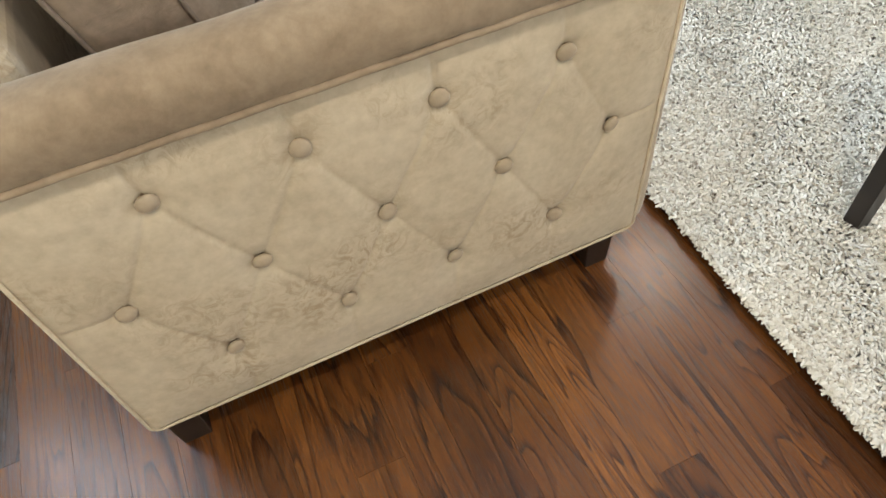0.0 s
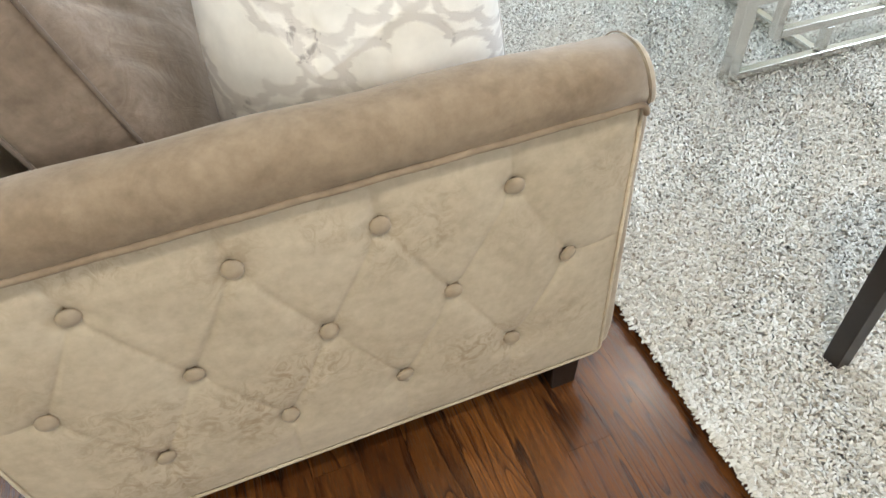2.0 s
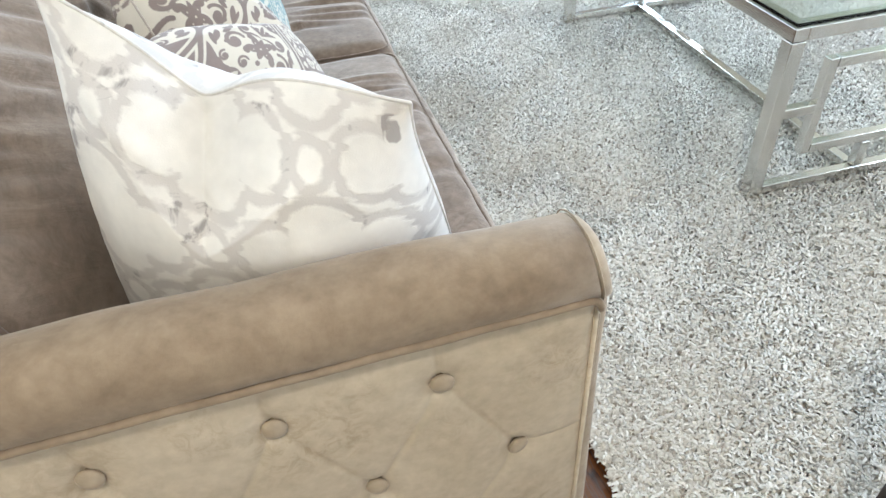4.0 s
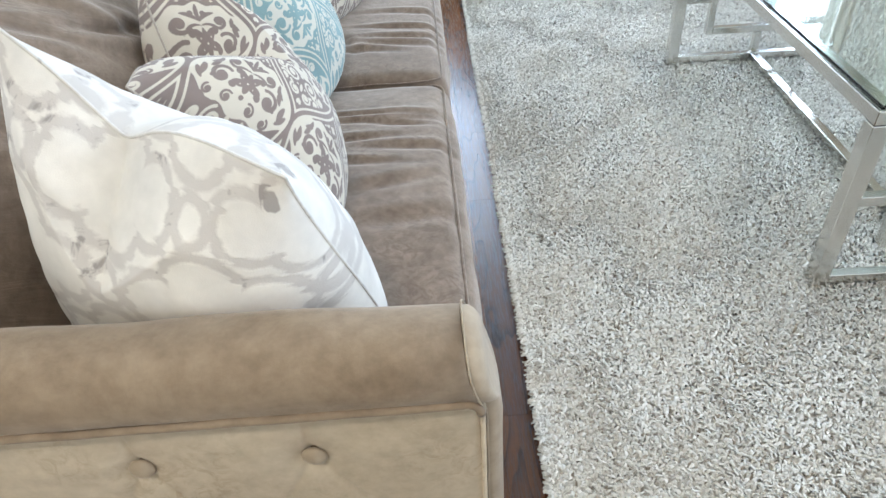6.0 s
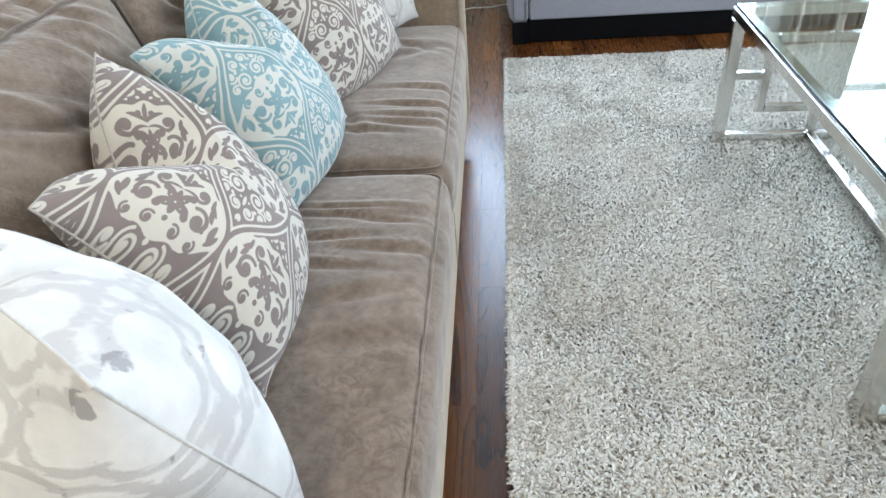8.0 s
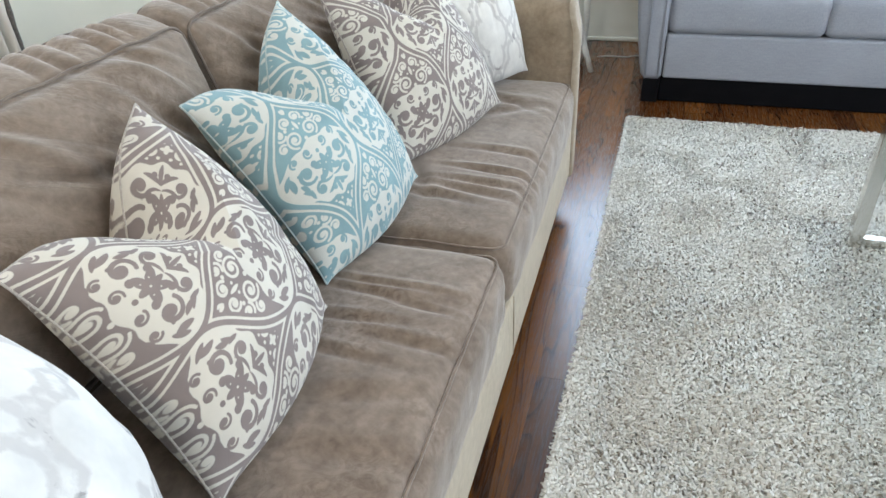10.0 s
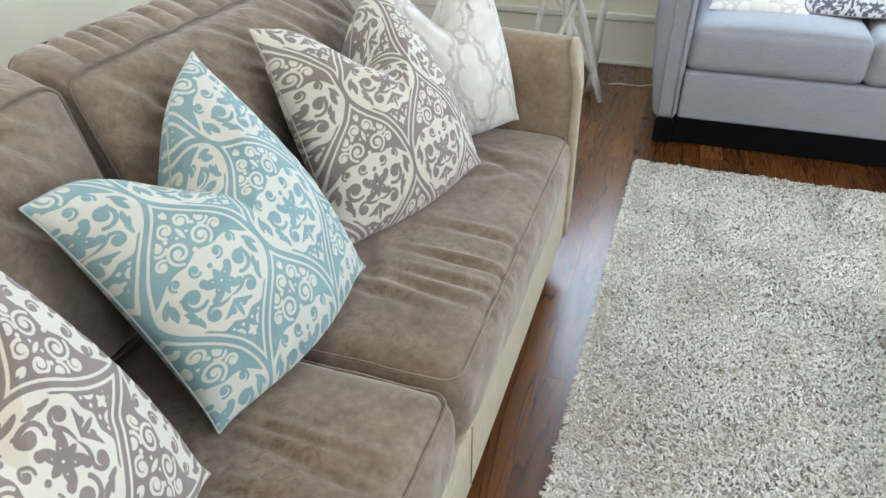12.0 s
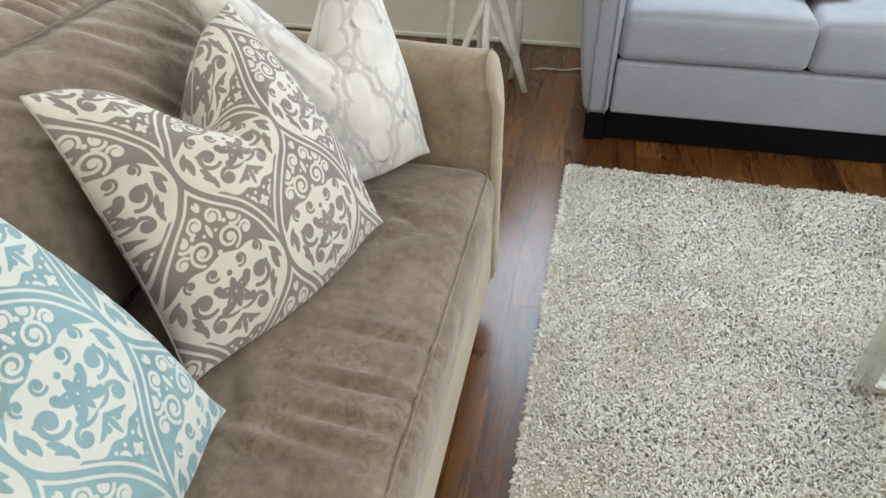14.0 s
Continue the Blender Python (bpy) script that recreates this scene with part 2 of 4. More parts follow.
def printed(name, ground, motif, soft=0.0006, ragged=0.0, weave=700, accent=None):
    """Woven cloth with a two-colour figure; the figure's outline is held in the mesh attribute 'figure'."""
    m, nt, p = nodes_of(name)
    a = nt.nodes.new("ShaderNodeAttribute")
    a.attribute_name = "figure"
    v = coords(nt)
    f = a.outputs["Fac"]
    add_n = nt.nodes.new("ShaderNodeMath")
    add_n.operation = "MULTIPLY_ADD"
    nt.links.new(noise_tex(nt, v, 420 if not ragged else 120, 3, 0.7), add_n.inputs[0])
    add_n.inputs[1].default_value = 0.0016 + ragged
    nt.links.new(f, add_n.inputs[2])
    rng = nt.nodes.new("ShaderNodeMapRange")
    rng.inputs["From Min"].default_value = -soft + (0.0008 + ragged / 2)
    rng.inputs["From Max"].default_value = soft + (0.0008 + ragged / 2)
    nt.links.new(add_n.outputs[0], rng.inputs["Value"])
    n = noise_tex(nt, v, 11, 4)
    g2 = ramp(nt, n, (0.3, tuple(c * 0.85 for c in ground)), (0.7, tuple(min(1, c * 1.15) for c in ground)))
    m2 = ramp(nt, n, (0.3, tuple(c * 0.93 for c in motif)), (0.7, tuple(min(1, c * 1.05) for c in motif)))
    if accent:
        # here and there the printed band turns dark and brushy
        brush = nt.nodes.new("ShaderNodeAttribute")
        brush.attribute_name = "brush"
        more = nt.nodes.new("ShaderNodeMath")
        more.operation = "MULTIPLY_ADD"
        nt.links.new(brush.outputs["Fac"], more.inputs[0])
        more.inputs[1].default_value = 0.4
        nt.links.new(noise_tex(nt, v, 24, 4, 0.7, 0.5), more.inputs[2])
        m2 = mix(nt, ramp(nt, more.outputs[0], (0.60, grey(0.0)), (0.67, grey(0.85))), m2, accent)
        g2 = mix(nt, ramp(nt, more.outputs[0], (0.85, grey(0.0)), (0.98, grey(0.8))), g2, accent)
    nt.links.new(mix(nt, rng.outputs[0], m2, g2), p.inputs["Base Color"])
    p.inputs["Roughness"].default_value = 0.8
    p.inputs["Sheen Weight"].default_value = 0.15
    p.inputs["Specular IOR Level"].default_value = 0.2
    b = bump(nt, p, noise_tex(nt, v, weave, 2), 0.3, 0.0008)
    b2 = add(nt, "Bump", Strength=0.4, Distance=0.0012)
    nt.links.new(rng.outputs[0], b2.inputs["Height"])
    nt.links.new(b2.outputs[0], b.inputs["Normal"])
    return m


DAMASK_GREY = printed("taupe_damask", (0.25, 0.205, 0.185), (0.655, 0.61, 0.515))
DAMASK_BLUE = printed("aqua_damask", (0.232, 0.35, 0.36), (0.62, 0.615, 0.54))
DAMASK_DARK = printed("slate_damask", (0.11, 0.115, 0.14), (0.6, 0.6, 0.6))
TRELLIS = printed("ivory_trellis", (0.74, 0.715, 0.66), (0.59, 0.56, 0.52), 0.0022, 0.005, accent=(0.30, 0.275, 0.26))


# ---- builders ----
def mesh_of(name, verts, faces, smooth=True):
    me = bpy.data.meshes.new(name)
    me.from_pydata([tuple(map(float, v)) for v in verts], [], [tuple(map(int, f)) for f in faces])
    me.polygons.foreach_set("use_smooth", [smooth] * len(me.polygons))
    me.update()
    return me


def part(name, me, material, parent=None, label="", at=None):
    """Links a mesh (or bmesh) as one object, under a thing or a part."""
    if isinstance(me, bmesh.types.BMesh):
        bm, me = me, bpy.data.meshes.new(name)
        bm.to_mesh(me)
        bm.free()
    if not me.materials:
        me.materials.append(material)
    ob = new(name, me)
    ob.parent = parent
    if at is not None:
        ob.matrix_basis = at
    if label:
        tagged(ob, label)
    return ob


def thing(name, label, category, at=(0, 0, 0), group="", kind=""):
    ob = new(name)
    ob.location = at
    return tagged(ob, label, category, group, kind)


def box(x0, x1, y0, y1, z0, z1, bevel=0.003, segments=2):
    bm = bmesh.new()
    bmesh.ops.create_cube(bm, size=1)
    bmesh.ops.scale(bm, vec=(x1 - x0, y1 - y0, z1 - z0), verts=bm.verts)
    bmesh.ops.translate(bm, vec=((x0 + x1) / 2, (y0 + y1) / 2, (z0 + z1) / 2), verts=bm.verts)
    if bevel:
        bmesh.ops.bevel(bm, geom=list(bm.edges), offset=bevel, segments=segments, affect="EDGES", profile=0.5)
    return bm


def tube(points, radius, sides=8, closed=False, taper=None):
    """A round tube along a line of points."""
    pts = [Vector(p) for p in points]
    n = len(pts)
    verts, faces = [], []
    up = Vector((0.13, 0.31, 0.94))
    for i, p in enumerate(pts):
        a = pts[(i - 1) % n] if closed or i else p
        b = pts[(i + 1) % n] if closed or i < n - 1 else p
        d = (b - a).normalized()
        s = d.cross(up)
        s = s.normalized() if s.length > 1e-4 else Vector((1, 0, 0))
        u = s.cross(d)
        r = radius * (taper[i] if taper else 1)
        for k in range(sides):
            t = 2 * math.pi * k / sides
            verts.append(p + s * (r * math.cos(t)) + u * (r * math.sin(t)))
    for i in range(n if closed else n - 1):
        j = (i + 1) % n
        for k in range(sides):
            l = (k + 1) % sides
            faces.append((i * sides + k, i * sides + l, j * sides + l, j * sides + k))
    if not closed:
        faces += [tuple(range(sides))[::-1], tuple((n - 1) * sides + k for k in range(sides))]
    return mesh_of("tube", verts, faces)


def soft_box(size, radius, n=(24, 24, 10), shape=None):
    """A stuffed box: six gridded faces with rounded edges; shape(p, unit) moves each point."""
    half = np.array(size) / 2
    verts, faces, seen = [], [], {}

    def vert(unit):
        key = tuple(np.round(unit, 5))
        if key not in seen:
            p = np.array(unit) * half
            core = np.clip(p, -(half - radius), half - radius)
            d = p - core
            length = np.linalg.norm(d)
            q = core + d / length * radius if length > 1e-9 else p
            q = Vector(q)
            if shape:
                q = shape(q, unit)
            seen[key] = len(verts)
            verts.append(q)
        return seen[key]

    # lines crowd at the rims, so that the rounding is smooth
    def steps(k, axis):
        r = min(0.49, radius / size[axis])
        edge = [i / 4 * r for i in range(4)]
        mid = list(np.linspace(r, 1 - r, max(3, k - 8)))
        return [2 * s - 1 for s in edge + mid + [1 - e for e in edge[::-1]]]

    grids = [steps(n[a], a) for a in range(3)]
    for axis in range(3):
        a, b = [(1, 2), (2, 0), (0, 1)][axis]
        for side in (-1, 1):
            for i in range(len(grids[a]) - 1):
                for j in range(len(grids[b]) - 1):
                    quad = []
                    for di, dj in ((0, 0), (1, 0), (1, 1), (0, 1)):
                        u = [0, 0, 0]
                        u[axis], u[a], u[b] = side, grids[a][i + di], grids[b][j + dj]
                        quad.append(vert(u))
                    faces.append(quad if side > 0 else quad[::-1])
    return mesh_of("soft", verts, faces)


def loft(sections, closed_ends=True):
    """A skin through rows of points (each row a closed outline)."""
    m = len(sections[0])
    verts = [p for s in sections for p in s]
    faces = []
    for i in range(len(sections) - 1):
        for k in range(m):
            l = (k + 1) % m
            faces.append((i * m + k, i * m + l, (i + 1) * m + l, (i + 1) * m + k))
    if closed_ends:
        faces += [tuple(range(m))[::-1], tuple((len(sections) - 1) * m + k for k in range(m))]
    return mesh_of("loft", verts, faces)


def smooth_outline(points, per=6):
    """A closed Catmull-Rom line through the points (2D)."""
    out, n = [], len(points)
    for i in range(n):
        p0, p1, p2, p3 = (np.array(points[(i + k) % n], float) for k in (-1, 0, 1, 2))
        for j in range(per):
            t = j / per
            out.append(0.5 * (2 * p1 + (p2 - p0) * t + (2 * p0 - 5 * p1 + 4 * p2 - p3) * t * t + (3 * p1 - p0 - 3 * p2 + p3) * t ** 3))
    return out


# ---- figures of the printed cloths: signed distance over one repeat ----
def stroke_field(points, radii, X, Y):
    d = np.full(X.shape, 1e3)
    for (px, py), r in zip(points, radii):
        d = np.minimum(d, np.hypot(X - px, Y - py) - r)
    return d


def damask_tile(w=0.205, h=0.380, step=0.0009):
    """Ogee net of dark bands edged in pale lines; in each cell a dark spade with pale curls, a dark flower on pale, and a dark foot with a star."""
    nx, ny = int(w / step), int(h / step)
    X, Y = np.meshgrid((np.arange(nx) + 0.5) / nx * w, (np.arange(ny) + 0.5) / ny * h)
    pale, dark, light = [], [], []
    tall = h / w

    def put(store, x, y, r):
        """A dot, in units of the repeat's width, mirrored and repeated on the half-drop net."""
        for sx in (1, -1):
            for cx, cy in ((0, 0), (0.5, tall / 2), (1, 0), (0, tall), (1, tall), (0.5, -tall / 2), (0.5, 1.5 * tall), (-0.5, tall / 2), (1.5, tall / 2)):
                qx, qy = cx + sx * x, cy + y
                if -0.1 < qx < 1.1 and -0.1 < qy < tall + 0.1:
                    store.append((qx * w, qy * w, r * w))

    def scroll(store, x, y, size, turns, start, spin, r0, r1, head=1.5):
        count = int(34 * turns)
        for i in range(count):
            t = i / count
            a = start + spin * t * turns * 2 * math.pi
            rr = size * (1 - t) ** 0.8
            put(store, x + rr * math.cos(a), y + rr * math.sin(a), r0 + (r1 - r0) * t)
        put(store, x, y, r1 * head)

    def leaf(store, x, y, length, angle, fat, bend=0.0):
        px, py = x, y
        for i in range(16):
            t = i / 15
            a = angle + bend * t
            put(store, px, py, fat * math.sin(math.pi * (0.08 + 0.84 * t)) ** 0.8)
            px, py = px + length / 15 * math.cos(a), py + length / 15 * math.sin(a)

    def phase(a):
        return a - 0.15 * (1 - np.cos(2 * a))

    # distance from the net, negative inside a cell, and the height in that cell
    inside = np.full(X.shape, 9.0)
    level = np.zeros(X.shape)
    across = np.zeros(X.shape)
    for cx, cy in ((0, 0), (1, 0), (0, tall), (1, tall), (0.5, tall / 2)):
        x, y = X / w - cx, Y / w - cy
        a = 2 * math.pi * y / tall
        half = 0.25 * (1 + np.cos(phase(a)))
        slope = 0.25 * 2 * math.pi / tall * np.sin(phase(a)) * (1 - 0.3 * np.sin(2 * a))
        d = np.where(np.abs(y) < tall / 2, (np.abs(x) - half) / np.sqrt(1 + slope ** 2), 9.0)
        level = np.where(d < inside, y, level)
        across = np.where(d < inside, np.abs(x), across)
        inside = np.minimum(inside, d)
    line = np.abs(inside + 0.031) - 0.0105
    # pale field of the flower, with lobed ends
    top = 0.25 + 0.02 * np.cos(across * 2 * math.pi / 0.30) - 0.5 * np.maximum(0, across - 0.2)
    low = -0.37 - 0.02 * np.cos(across * 2 * math.pi / 0.19) + 0.5 * np.maximum(0, across - 0.12)
    field_b = np.maximum(np.maximum(level - top, low - level) * 0.75, inside + 0.03)
    # spade: pale curls, leaves and dots
    scroll(pale, 0.108, 0.345, 0.092, 1.75, -1.3, 1, 0.0125, 0.0125, 1.9)
    scroll(pale, 0.205, 0.475, 0.066, 1.5, -2.4, 1, 0.0125, 0.0125, 1.8)
    scroll(pale, 0.070, 0.545, 0.062, 1.5, -1.0, 1, 0.0125, 0.0125, 1.8)
    scroll(pale, 0.150, 0.62, 0.042, 1.2, -2.0, 1, 0.011, 0.012, 1.7)
    scroll(pale, 0.255, 0.345, 0.050, 1.3, 2.6, -1, 0.0115, 0.0125, 1.7)
    leaf(pale, 0.0, 0.41, 0.10, math.pi / 2, 0.018)
    leaf(pale, 0.0, 0.62, 0.07, 1.1, 0.016, 0.5)
    leaf(pale, 0.0, 0.71, 0.05, math.pi / 2, 0.014)
    put(pale, 0.128, 0.475, 0.017)
    put(pale, 0.046, 0.445, 0.013)
    put(pale, 0.0, 0.285, 0.020)
    put(pale, 0.062, 0.655, 0.014)
    # foot: pale curls round a star
    scroll(pale, 0.112, -0.465, 0.066, 1.6, 1.4, -1, 0.0125, 0.0125, 1.8)
    scroll(pale, 0.058, -0.605, 0.048, 1.4, 2.2, -1, 0.0115, 0.012, 1.7)
    scroll(pale, 0.205, -0.40, 0.040, 1.2, 2.0, -1, 0.011, 0.012, 1.7)
    for a in (0, math.pi / 2, -math.pi / 2):
        leaf(pale, 0.0, -0.50, 0.042, a, 0.017)
    put(pale, 0.045, -0.415, 0.014)
    put(pale, 0.0, -0.70, 0.017)
    # flower: five lobes between hooked leaves on thin stems
    for a, length, fat in ((math.pi / 2, 0.09, 0.030), (0.45, 0.12, 0.040), (-0.75, 0.125, 0.038), (-math.pi / 2, 0.105, 0.026)):
        leaf(dark, 0.012 * math.cos(a), -0.03 + 0.012 * math.sin(a), length, a, fat, -0.35 if abs(a) < 1 else 0)
    put(dark, 0.120, 0.042, 0.034)
    put(dark, 0.112, -0.125, 0.033)
    scroll(dark, 0.228, 0.000, 0.100, 1.05, -2.2, 1, 0.016, 0.028, 1.6)
    scroll(dark, 0.115, 0.165, 0.052, 1.3, -2.2, 1, 0.010, 0.014, 1.6)
    scroll(dark, 0.275, 0.175, 0.045, 1.2, -1.2, 1, 0.010, 0.013, 1.6)
    leaf(dark, 0.385, 0.085, 0.15, -1.75, 0.028, 0.5)
    leaf(dark, 0.335, -0.055, 0.12, -2.2, 0.024, 0.7)
    leaf(dark, 0.0, -0.17, 0.19, -0.30, 0.014, 1.2)
    leaf(dark, 0.0, -0.21, 0.16, -0.9, 0.020, 0.8)
    scroll(dark, 0.170, -0.205, 0.070, 1.1, 2.6, -1, 0.014, 0.022, 1.6)
    leaf(dark, 0.275, -0.15, 0.09, -1.3, 0.018, -0.5)
    leaf(dark, 0.0, -0.22, 0.14, -math.pi / 2, 0.020)
    put(dark, 0.052, -0.285, 0.024)
    put(dark, 0.0, 0.118, 0.022)
    put(dark, 0.30, 0.045, 0.016)
    leaf(dark, 0.435, 0.0, 0.13, 1.95, 0.022, 0.4)
    leaf(dark, 0.31, 0.215, 0.11, 2.5, 0.020, -0.6)
    leaf(dark, 0.345, -0.12, 0.12, -2.5, 0.020, 0.5)
    # pale veins inside the large lobes
    put(light, 0.06, 0.005, 0.007)
    put(light, 0.055, -0.075, 0.007)
    put(light, 0.0, -0.03, 0.010)
    field = lambda store: stroke_field([(a, b) for a, b, _ in store], [c for _, _, c in store], X, Y)
    flower = np.minimum(np.maximum(field_b * w, -field(dark)), field(light))
    curls = np.maximum(field(pale), (inside + 0.07) * w)
    return np.minimum(np.minimum(line * w, curls), flower), w, h, 1.08


def trellis_tile(w=0.262, h=0.212, step=0.0013):
    """Cloud-shaped quatrefoils outlined in broad brushed bands, with small rings between them."""
    nx, ny = int(w / step), int(h / step)
    X, Y = np.meshgrid((np.arange(nx) + 0.5) / nx * w, (np.arange(ny) + 0.5) / ny * h)
    row = np.floor(Y / (h / 28))
    X = X + 0.0034 * np.sin(row * 2.4) + 0.0022 * np.sin(row * 5.1)
    d = np.full(X.shape, 1.0)
    for cx, cy in ((0, 0), (w, 0), (0, h), (w, h), (w / 2, h / 2), (-w / 2, h / 2), (1.5 * w, h / 2)):
        x, y = np.abs(X - cx), np.abs(Y - cy)
        cloud = np.minimum(np.hypot(x, y - 0.026) - 0.048, np.hypot(x - 0.062, y) - 0.041)
        d = np.minimum(d, np.abs(cloud) - 0.0064)
    for cx, cy in ((w / 2, 0), (w / 2, h), (0, h / 2), (w, h / 2)):
        d = np.minimum(d, np.abs(np.hypot(X - cx, Y - cy) - 0.0215) - 0.0062)
    return d, w, h, 1.0


def sample(tile, U, V):
    f, w, h = tile[:3]
    ny, nx = f.shape
    x, y = (U / w % 1) * nx - 0.5, (V / h % 1) * ny - 0.5
    i, j = np.floor(x).astype(int), np.floor(y).astype(int)
    a, b = x - i, y - j
    g = lambda jj, ii: f[jj % ny, ii % nx]
    return (g(j, i) * (1 - a) + g(j, i + 1) * a) * (1 - b) + (g(j + 1, i) * (1 - a) + g(j + 1, i + 1) * a) * b


DAMASK, LATTICE = damask_tile(), trellis_tile()


def pillow(label, material, tile, corners, puff, dent, seed=0, turned=False, thick=0.85, n=375, spot=(0.0, 0.0), size=0.44, group="throw pillows on the sofa", seam=None, dent_at=0.0, dent_depth=1.0, full=0.045, rest=0.456, near_side=0.05, top_soft=0.5, ear=0.03, facet=0.3, apex=0.0, crisp=0.5, push=0.035, brushed=False):
    """A stuffed square cushion between four corners (bottom near, bottom far, top far, top near), chopped in at the top edge."""
    bl, br, tr, tl = (np.array(c, float) for c in corners)
    s = np.linspace(-1, 1, n + 1)
    s = np.sign(s) * (1 - (1 - np.abs(s)) ** 1.25)
    U, V = np.meshgrid(s, s)
    nrm = np.cross((br + tr) - (bl + tl), (tl + tr) - (bl + br))
    nrm /= np.linalg.norm(nrm)
    up = (tl + tr - bl - br)
    up /= np.linalg.norm(up)
    u2 = U * (1 - np.where(U < 0, near_side, 0.05 * V - 0.7 * full) * (1 - V ** 2) ** 1.35 * np.abs(U) ** 2)
    v2 = V * (1 - np.where(V > 0, 0.03, -full * 1.3) * (1 - U ** 2) ** 1.35 * np.abs(V) ** 2)
    drawn = 1 + ear * (np.abs(U) * np.abs(V)) ** 9
    u2, v2 = u2 * drawn, v2 * drawn
    a, b = (u2 + 1) / 2, (v2 + 1) / 2
    base = (bl * ((1 - a) * (1 - b))[..., None] + br * (a * (1 - b))[..., None] + tr * (a * b)[..., None] + tl * ((1 - a) * b)[..., None])
    chop = np.exp(-np.abs((U - dent_at) / 0.36) ** 1.5) * np.clip((V - 0.05) / 0.95, 0, 1) ** 1.5
    base = base - up * (dent * chop)[..., None] - nrm * (push * chop)[..., None]
    h = puff * np.clip(1 - U ** 2, 0, 1) ** 0.5 * np.clip(1 - V ** 2, 0, 1) ** np.where(V > 0, top_soft, 0.5)
    h = h * (1 + 0.25 * chop * dent_depth)
    # the chop presses a three-cornered facet into the front, with a crease on both sides
    wedge = np.clip(((V - apex) / (1 - apex) - np.abs(U - dent_at) / np.where(U < dent_at, 0.95 + dent_at, 0.95 - dent_at)) / crisp, 0, 1)
    fold = puff * 0.22 * dent_depth * np.exp(-np.abs((U - dent_at) / 0.09)) * np.clip((V + 0.15) / 1.15, 0, 1) * (1 - np.clip(V, 0, 1) ** 6)
    rng = np.random.RandomState(seed)
    wr = np.zeros_like(U)
    for k in range(13):
        cx, cy, an = rng.uniform(-1, 1), rng.uniform(-1, 1), rng.uniform(0, math.pi)
        x = (U - cx) * math.cos(an) + (V - cy) * math.sin(an)
        y = -(U - cx) * math.sin(an) + (V - cy) * math.cos(an)
        wr += rng.uniform(-0.0065, 0.0065) * np.exp(-(x / 0.5) ** 2 - (y / rng.uniform(0.05, 0.13)) ** 2)
    edge = np.clip((1 - np.abs(U)) * (1 - np.abs(V)) * 6, 0, 1)
    # small gathers along the seams
    gather = 0.0022 * np.sin(U * 31 + seed) * np.exp(-((1 - np.abs(V)) / 0.16)) + 0.0022 * np.sin(V * 29 + seed) * np.exp(-((1 - np.abs(U)) / 0.16))
    front = base + nrm * (h * (1 - facet * wedge) - fold + (wr + gather) * edge)[..., None]
    back = base - nrm * (h * thick - wr * edge)[..., None]
    for side in (front, back, base):
        side[..., 2] = np.maximum(side[..., 2], rest)
    m = n + 1
    grid = lambda k: np.arange(k * k).reshape(k, k)
    quads = lambda a: np.stack([a[:-1, :-1], a[:-1, 1:], a[1:, 1:], a[1:, :-1]], -1).reshape(-1, 4)
    back = back[::5, ::5]
    verts = np.concatenate([front.reshape(-1, 3), back.reshape(-1, 3)])
    q, q2 = quads(grid(m)), quads(grid(n // 5 + 1))[:, ::-1] + m * m
    centre = base.reshape(-1, 3).mean(0)
    me = mesh_of("pillow", verts - centre, np.concatenate([q, q2]))
    A, B = (V, -U) if turned else (U, V)
    size = size * tile[3]
    fig = sample(tile, A * size / 2 + spot[0], B * size / 2 + spot[1])
    at = me.attributes.new("figure", "FLOAT", "POINT")
    at.data.foreach_set("value", np.concatenate([fig.ravel(), fig[::5, ::5].ravel()]).astype(np.float32))
    if brushed:
        # where the print turns to dark brush marks: at one tip and along the foot
        mark = 1.5 * np.exp(-(((U - 0.90) / 0.045) ** 4 + ((V - 0.86) / 0.07) ** 4)) + 0.35 * np.clip((-0.35 - V) / 0.4, 0, 1)
        at = me.attributes.new("brush", "FLOAT", "POINT")
        at.data.foreach_set("value", np.concatenate([mark.ravel(), mark[::5, ::5].ravel()]).astype(np.float32))
    ob = tagged(part("throw_pillow", me, material), label, "pillow", group)
    ob.location = centre
    rim = np.concatenate([base[0, :-1], base[:-1, -1], base[-1, :0:-1], base[:0:-1, 0]])[::3] - centre
    part("edge_seam", tube([Vector(p) for p in rim], 0.0019, 6, True), seam or material, ob)
    return ob


# ---- room ----
def wall_with_openings(name, x0, x1, z1, openings, at, material, thick=0.12):
    """A wall along local x, its inner face at y = 0, with rectangular holes (a, b, low, high)."""
    ob = tagged(new(name), "painted plaster wall of a living room", "wall", kind="structure")
    ob.matrix_basis = at
    bm = bmesh.new()

    def block(a, b, c, d):
        g = box(a, b, 0, thick, c, d, 0)
        tmp = bpy.data.meshes.new("t")
        g.to_mesh(tmp)
        g.free()
        bm.from_mesh(tmp)
        bpy.data.meshes.remove(tmp)

    x = x0
    for a, b, low, high in openings:
        block(x, a, 0, z1)
        block(a, b, 0, low)
        block(a, b, high, z1)
        x = b
    block(x, x1, 0, z1)
    part("wall_face", bm, material, ob)
    return ob


